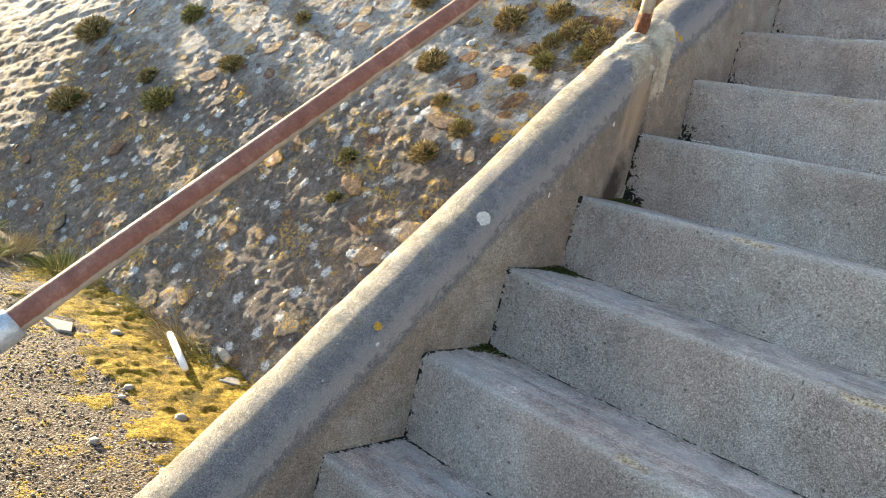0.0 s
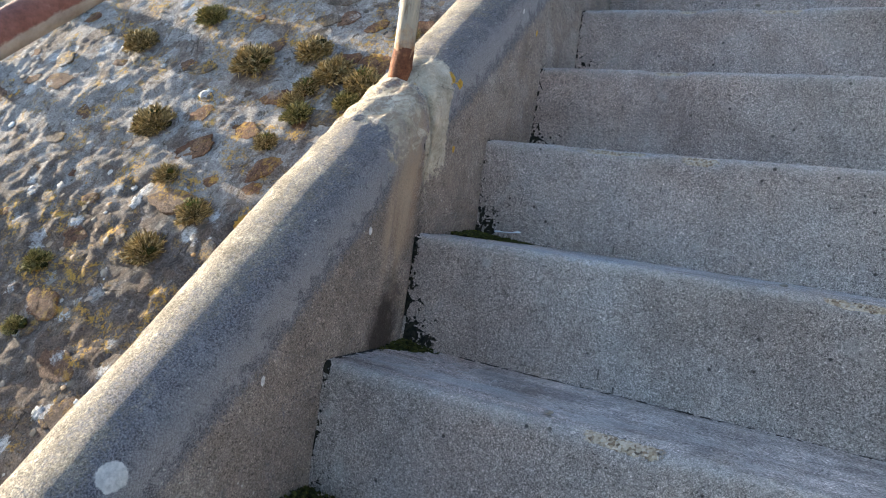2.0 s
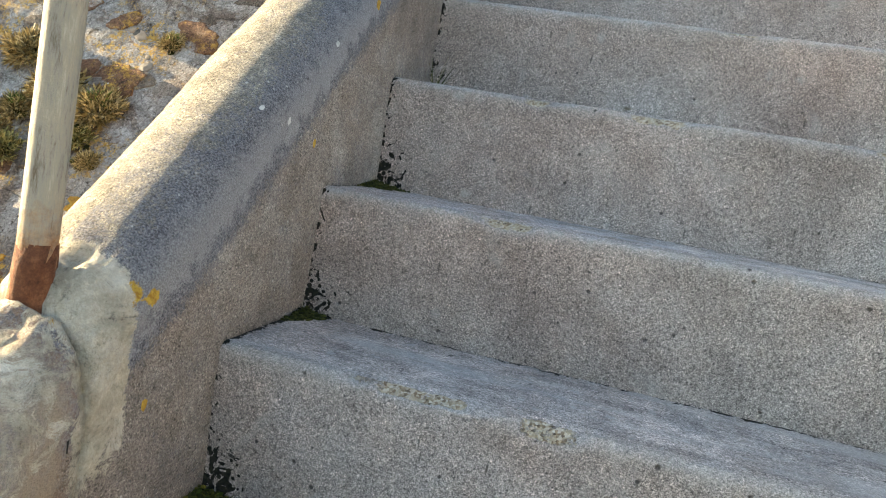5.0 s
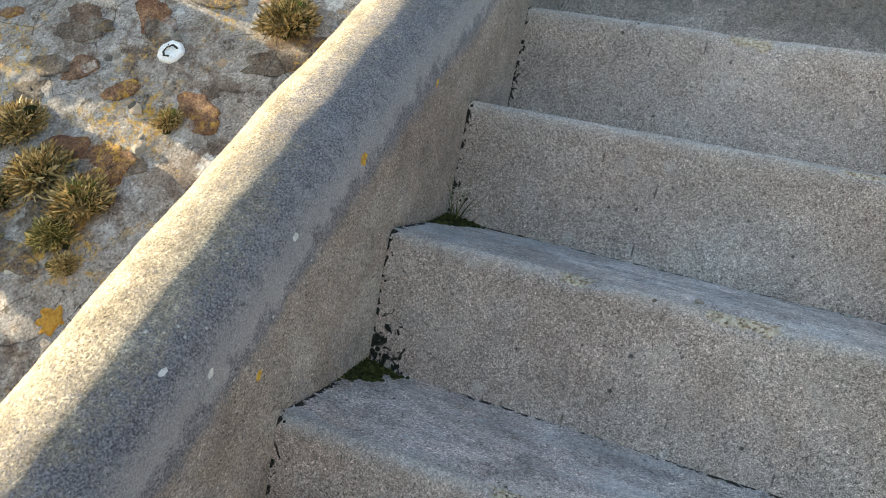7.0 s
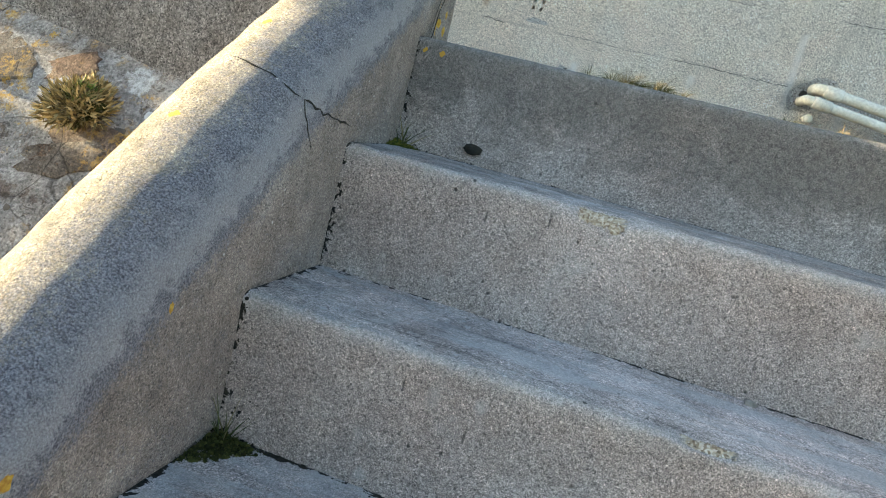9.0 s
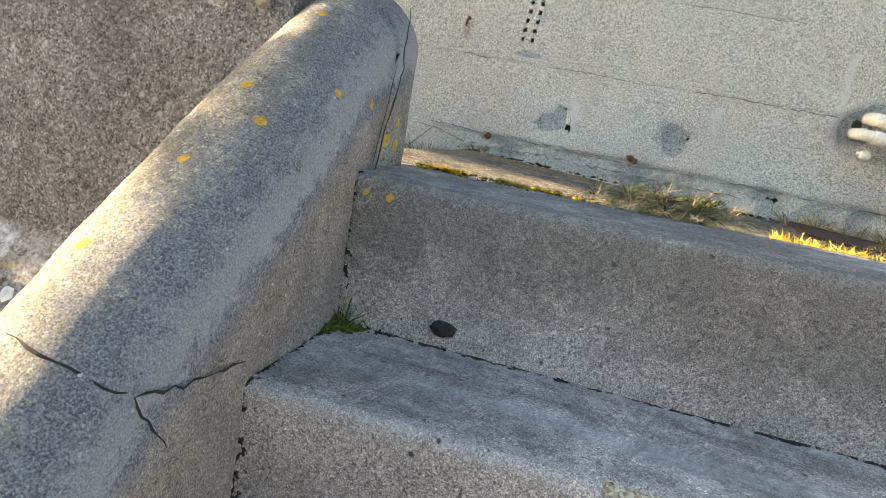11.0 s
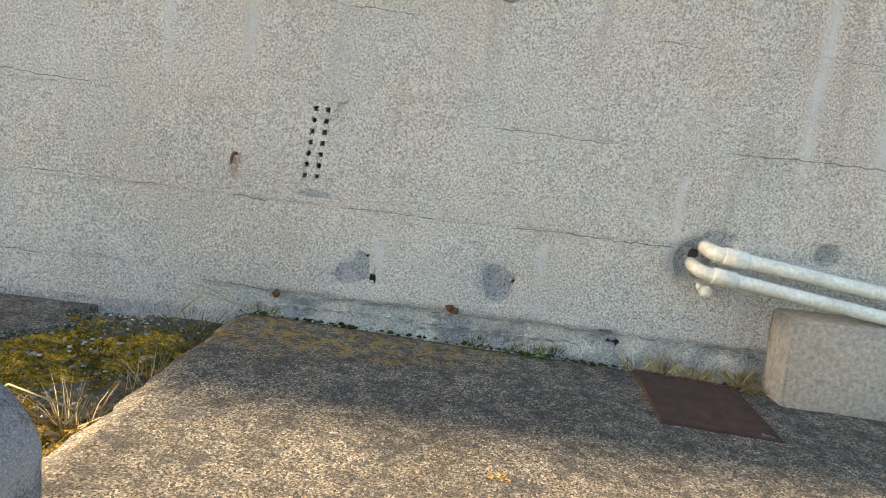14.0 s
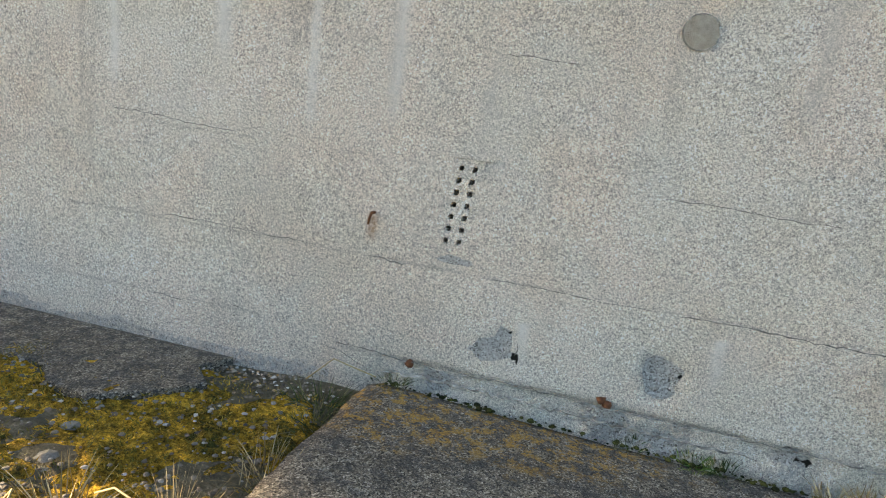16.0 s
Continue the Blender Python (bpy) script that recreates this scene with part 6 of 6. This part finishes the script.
for i, (x0, x1, z0, z1, w) in enumerate(((-1.95, -1.52, 2.846, 2.842, .0011), (-1.40, -1.30, 2.838, 2.835, .0014), (-1.12, -0.75, 2.834, 2.833, .0010), (-0.70, -0.30, 2.832, 2.83, .0014), (-2.1, -1.75, 3.09, 3.075, .0012), (-0.78, -0.45, 3.067, 3.062, .0010), (-0.2, 0.30, 3.066, 3.07, .0016),
                                         (-1.14, -0.98, 3.312, 3.31, .0009), (-0.42, -0.3, 3.305, 3.302, .0011), (0.0, 0.25, 3.30, 3.30, .0009), (-1.46, -1.20, 2.612, 2.603, .0013), (-1.17, -0.70, 2.602, 2.598, .0020), (-0.66, -0.03, 2.597, 2.588, .0018), (-1.98, -1.84, 2.637, 2.633, .0013), (-1.80, -1.70, 2.66, 2.645, .0012), (-1.33, -0.5, 2.572, 2.56, .0030))):
    v, f = crack([(x0, WALL_Y - .0015, z0), (x0 * .7 + x1 * .3, WALL_Y - .0015, z0 * .7 + z1 * .3 + .003), (x0 * .3 + x1 * .7, WALL_Y - .0015, z0 * .3 + z1 * .7 - .002), (x1, WALL_Y - .0015, z1)], w, 800 + i, (0, -1, 0))
    solid("groove", v, f, GROOVE, upper)
for i, pts in enumerate((((-1.028, 2.705), (-1.026, 2.69), (-1.03, 2.672)), ((-1.5, 2.60), (-1.44, 2.592), (-1.38, 2.565)))):
    v, f = crack([(x, WALL_Y - .0015, z) for x, z in pts], .0012, 850 + i, (0, -1, 0))
    solid("groove", v, f, GROOVE, upper)

# air brick with two columns of seven square holes
cols_ = [VX0, -1.2165, -1.2055, -1.1865, -1.1755, VX1]
rows_ = [VZ0]
for q in range(7):
    zc = 2.9045 + q * 0.0272
    rows_ += [zc - 0.006, zc + 0.006]
rows_.append(VZ1)
vs, faces = [], []
yf, yb = WALL_Y - 0.001, WALL_Y + 0.055
for y in (yf, yb):
    for z in rows_:
        for x in cols_:
            lean = 0.10 * (z - 2.985) if VX0 < x < VX1 else 0.0
            vs.append((x + lean + 0.0006 * n3(x * 90, z * 90, 1), y, z + 0.0006 * n3(z * 90, 2, x * 90)))
nc, off = len(cols_), len(cols_) * len(rows_)
for i in range(len(rows_) - 1):
    for j in range(nc - 1):
        a, b, c, d = i * nc + j, i * nc + j + 1, (i + 1) * nc + j + 1, (i + 1) * nc + j
        if i % 2 == 1 and j in (1, 3):
            faces += [(a, d, d + off, a + off), (b, a, a + off, b + off), (c, b, b + off, c + off), (d, c, c + off, d + off)]
        else:
            faces.append((a, b, c, d))
air = new("air_brick")
tagged(air, "pale air brick with fourteen square holes in the wall", "air brick")
solid("brick_face", vs, faces, REND, air, "", False, attrs={"high": [0.2] * len(vs)})
# flat black sheet paints the shade behind the holes
solid("cavity", [(VX0, yb + .003, VZ0), (VX1, yb + .003, VZ0), (VX1, yb + .003, VZ1), (VX0, yb + .003, VZ1)], [(0, 1, 2, 3)], BLACK, air, "black sheet for the shade behind the holes", False)
v, f = slab_plate([(-1.245, WALL_Y - .004), (-1.13, WALL_Y - .004), (-1.13, WALL_Y + .02), (-1.245, WALL_Y + .02)], 3.090, 3.097, .001)
solid("lip", v, f, REND, air, "", False)

# nail, plug and rust knobs on the wall
v, f = tube([(-1.391, 4.63, 2.938), (-1.391, 4.600, 2.942), (-1.393, 4.594, 2.930), (-1.396, 4.597, 2.915)], [0.0036, 0.0036, 0.0032, 0.0026], 8)
tagged(solid("nail", v, f, RUST), "bent rusty nail staining the wall", "nail")
r = np.random.default_rng(9)
vs = []
for rr, yy in ((.001, 4.6165), (.6, 4.6165), (.95, 4.6175), (1.0, 4.64)):
    for q in range(24):
        a = 2 * math.pi * q / 24
        vs.append((-0.768 + .034 * rr * math.cos(a), yy, 3.392 + .034 * rr * math.sin(a)))
tagged(solid("wall_plug", [(x, y + 0.0012 * n3(x * 90, z * 90, 4), z) for x, y, z in vs], [q[::-1] for q in lattice(4, 24, True)], PLUG, smooth=False), "round mortar plug filling a hole in the wall", "plug")
v, f = tube([(-0.768 + .034 * math.cos(q), 4.6185, 3.392 + .034 * math.sin(q)) for q in np.linspace(0.4, 6.0, 26)], 0.0014, 6)
solid("groove", v, f, GROOVE, upper)
for x, z in ((-0.83, 2.612), (-0.815, 2.606), (-1.27, 2.60)):
    v, f = pebble((x, 4.622, z), 0.011, rng, .8, 7, (0, -1, 0))
    tagged(solid("rust_knob", v, f, RUST), "rusty stub of iron in the wall", "iron stub", "iron stubs")

# two plastic pipes leaving the wall
def bend(start, corner, finish, r_, n_=7):
    a, b, c = Vector(start), Vector(corner), Vector(finish)
    d1, d2 = (a - b).normalized(), (c - b).normalized()
    p1, p2 = b + d1 * r_, b + d2 * r_
    return [a] + [p1.lerp(b, t_).lerp(b.lerp(p2, t_), t_) for t_ in np.linspace(0, 1, n_)] + [c]


pipes = []
for (x, z, yy, rad, ex, ez) in ((-0.225, 2.835, 4.555, .0180, 1.0, 2.655), (-0.252, 2.790, 4.530, .0165, 1.0, 2.60)):
    pp = new("waste_pipe")
    run_pts = bend((x, 4.70, z + .004), (x, yy, z), (ex, yy + .01, ez + .02), 0.024)
    v, f = tube(run_pts, rad, 18)
    solid("pipe", v, f, PVC, pp)
    d = (run_pts[-1] - run_pts[-2]).normalized()
    q0 = run_pts[-2]
    v, f = tube([q0 + d * s_ for s_ in (-.004, 0.0, .05, .054)], [rad, rad + .0035, rad + .0035, rad], 18)
    solid("socket", v, f, PVC, pp, "pipe socket")
    tagged(pp, "cream plastic waste pipe leaving the wall and resting on the block", "pipe", "waste pipes")
tap = new("pipe_stub")
v, f = tube([(-0.225, 4.66, 2.742), (-0.222, 4.585, 2.738)], .011, 12)
solid("stub", v, f, PVC, tap)
v, f = tube([(-0.222, 4.588, 2.738), (-0.222, 4.572, 2.737), (-0.222, 4.566, 2.737)], [.0155, .0155, .012], 8)
solid("cap", v, f, PVC, tap)
tagged(tap, "short capped pipe stub below the waste pipes", "pipe")

# weeds at the wall's foot
for i, (x, n_, h, mat_) in enumerate(((-1.30, 60, .03, GRASS), (-0.62, 70, .03, SUCC), (-0.56, 70, .03, GRASS), (-0.75, 50, .02, GRASS), (-0.28, 120, .05, DRY), (-0.20, 110, .05, DRY), (-0.09, 150, .06, DRY), (-0.05, 80, .05, GRASS), (0.1, 30, .02, GRASS), (-0.35, 80, .04, DRY))):
    v, f = blades(n_, h, 0.035, 1.3, 0.003, 0.15, (0, -0.3, 1), (x, 4.60, slab_z(x)), 600 + i)
    tagged(solid("weed_tuft", v, f, mat_), "low weed tuft at the wall's foot", "weed", "weeds at the wall")
items = [((x + rng.normal() * .03, 4.603 + rng.normal() * .006, slab_z(x)), 0.002 + 0.007 * rng.random() ** 2) for x in np.arange(-1.32, -.02, .0045) if fbm(x * 4, 2, 9) > -0.15]
v, f = lumps(items, rng, .6, 6)
tagged(solid("joint_moss", v, f, MOSS_D), "dark moss along the wall's foot", "moss", kind="stuff")


# ---- moss in the corners of the treads ----
def corner_moss(k, reach, wide, count, mat_, label):
    y = Y1 + k * GOING          # face of the next riser
    z = Z1 + (k - 1) * RISE
    items, fuzz = [], []
    for q in range(int(count * 9)):
        a, b = abs(rng.normal()) * reach, abs(rng.normal()) * wide
        hump = max(0.0, 1 - (a + b) / (reach + wide))
        if a / (reach * 2.0) + b / (wide * 2.0) < 1 - 0.5 * abs(fbm(a * 30, b * 30, k)):
            p = (XIN + 0.004 + a, y - 0.004 - b, z + 0.003 + 0.014 * rng.random() * hump)
            items.append((p, 0.0014 + 0.0034 * rng.random() ** 2))
            if q % 4 == 0:
                fuzz.append(blades(4, 0.007, 0.004, 1.4, 0.0013, 0.08, (0, 0, 1), p, 3000 + q, 2))
    v, f = join(lumps(items, rng, .7, 5), *fuzz)
    return tagged(solid("moss_clump", v, f, mat_), label, "moss", "moss in the stair corners", "stuff")


for k, a, b, n_, m_ in ((1, .05, .05, 60, MOSS_D), (2, .06, .07, 120, MOSS_D), (3, .05, .05, 110, MOSS_D), (4, .095, .07, 230, MOSS_D), (4, .080, .05, 130, MOSS_G), (5, .030, .04, 70, MOSS_D), (6, .04, .05, 150, MOSS_D), (7, .045, .05, 150, MOSS_D), (9, .035, .03, 90, MOSS_G)):
    corner_moss(k, a, b, n_, m_, "damp dark moss clump in a stair corner" if m_ is MOSS_D else "green-brown moss clump in a stair corner")
for k, n_ in ((7, 16), (9, 10)):
    v, f = blades(n_, .07, .012, .6, .003, .05, (0.2, -.3, 1), (XIN + .02, Y1 + k * GOING - .01, Z1 + (k - 1) * RISE + .01), 700 + k)
    tagged(solid("grass_sprig", v, f, GRASS), "thin grass sprig rooted in a stair corner", "grass", "grass sprigs")
for x, y, z, s_ in ((-0.60, 2.56, Z1 + 5 * RISE, .006), (-0.63, 1.39, Z1, .010), (-0.52, 2.80, Z1 + 6 * RISE, .008), (-0.47, 3.03, Z1 + 7 * RISE, .012), (-0.62, 3.27, Z1 + 8 * RISE, .008), (-0.73, 2.58, Z1 + 6 * RISE, .007), (-.55, 1.9, 1.285, .006), (-0.8, 1.66, 1.07, .006)):
    v, f = pebble((x, y, z + .005), s_, rng, .6, 7)
    tagged(solid("grit_stone", v, f, SLATE), "small pale stone lying on the tread", "stone", "grit on the stairs")
bm = bmesh.new()
bmesh.ops.create_grid(bm, x_segments=6, y_segments=3, size=1.0, matrix=Matrix.Translation((-1.075, 2.075, Z1 + 3 * RISE + .024)) @ pose(0, 0, 0, 8, -6, 12) @ Matrix.Diagonal((.026, .007, 1, 1)))
for vtx in bm.verts:
    vtx.co.z += 0.004 * n3(vtx.co.x * 80, vtx.co.y * 80, 2)
bmesh.ops.solidify(bm, geom=bm.faces[:], thickness=0.001)
tagged(part("plastic_scrap", bm, GLASSY), "crumpled clear plastic scrap lying on the moss", "litter")
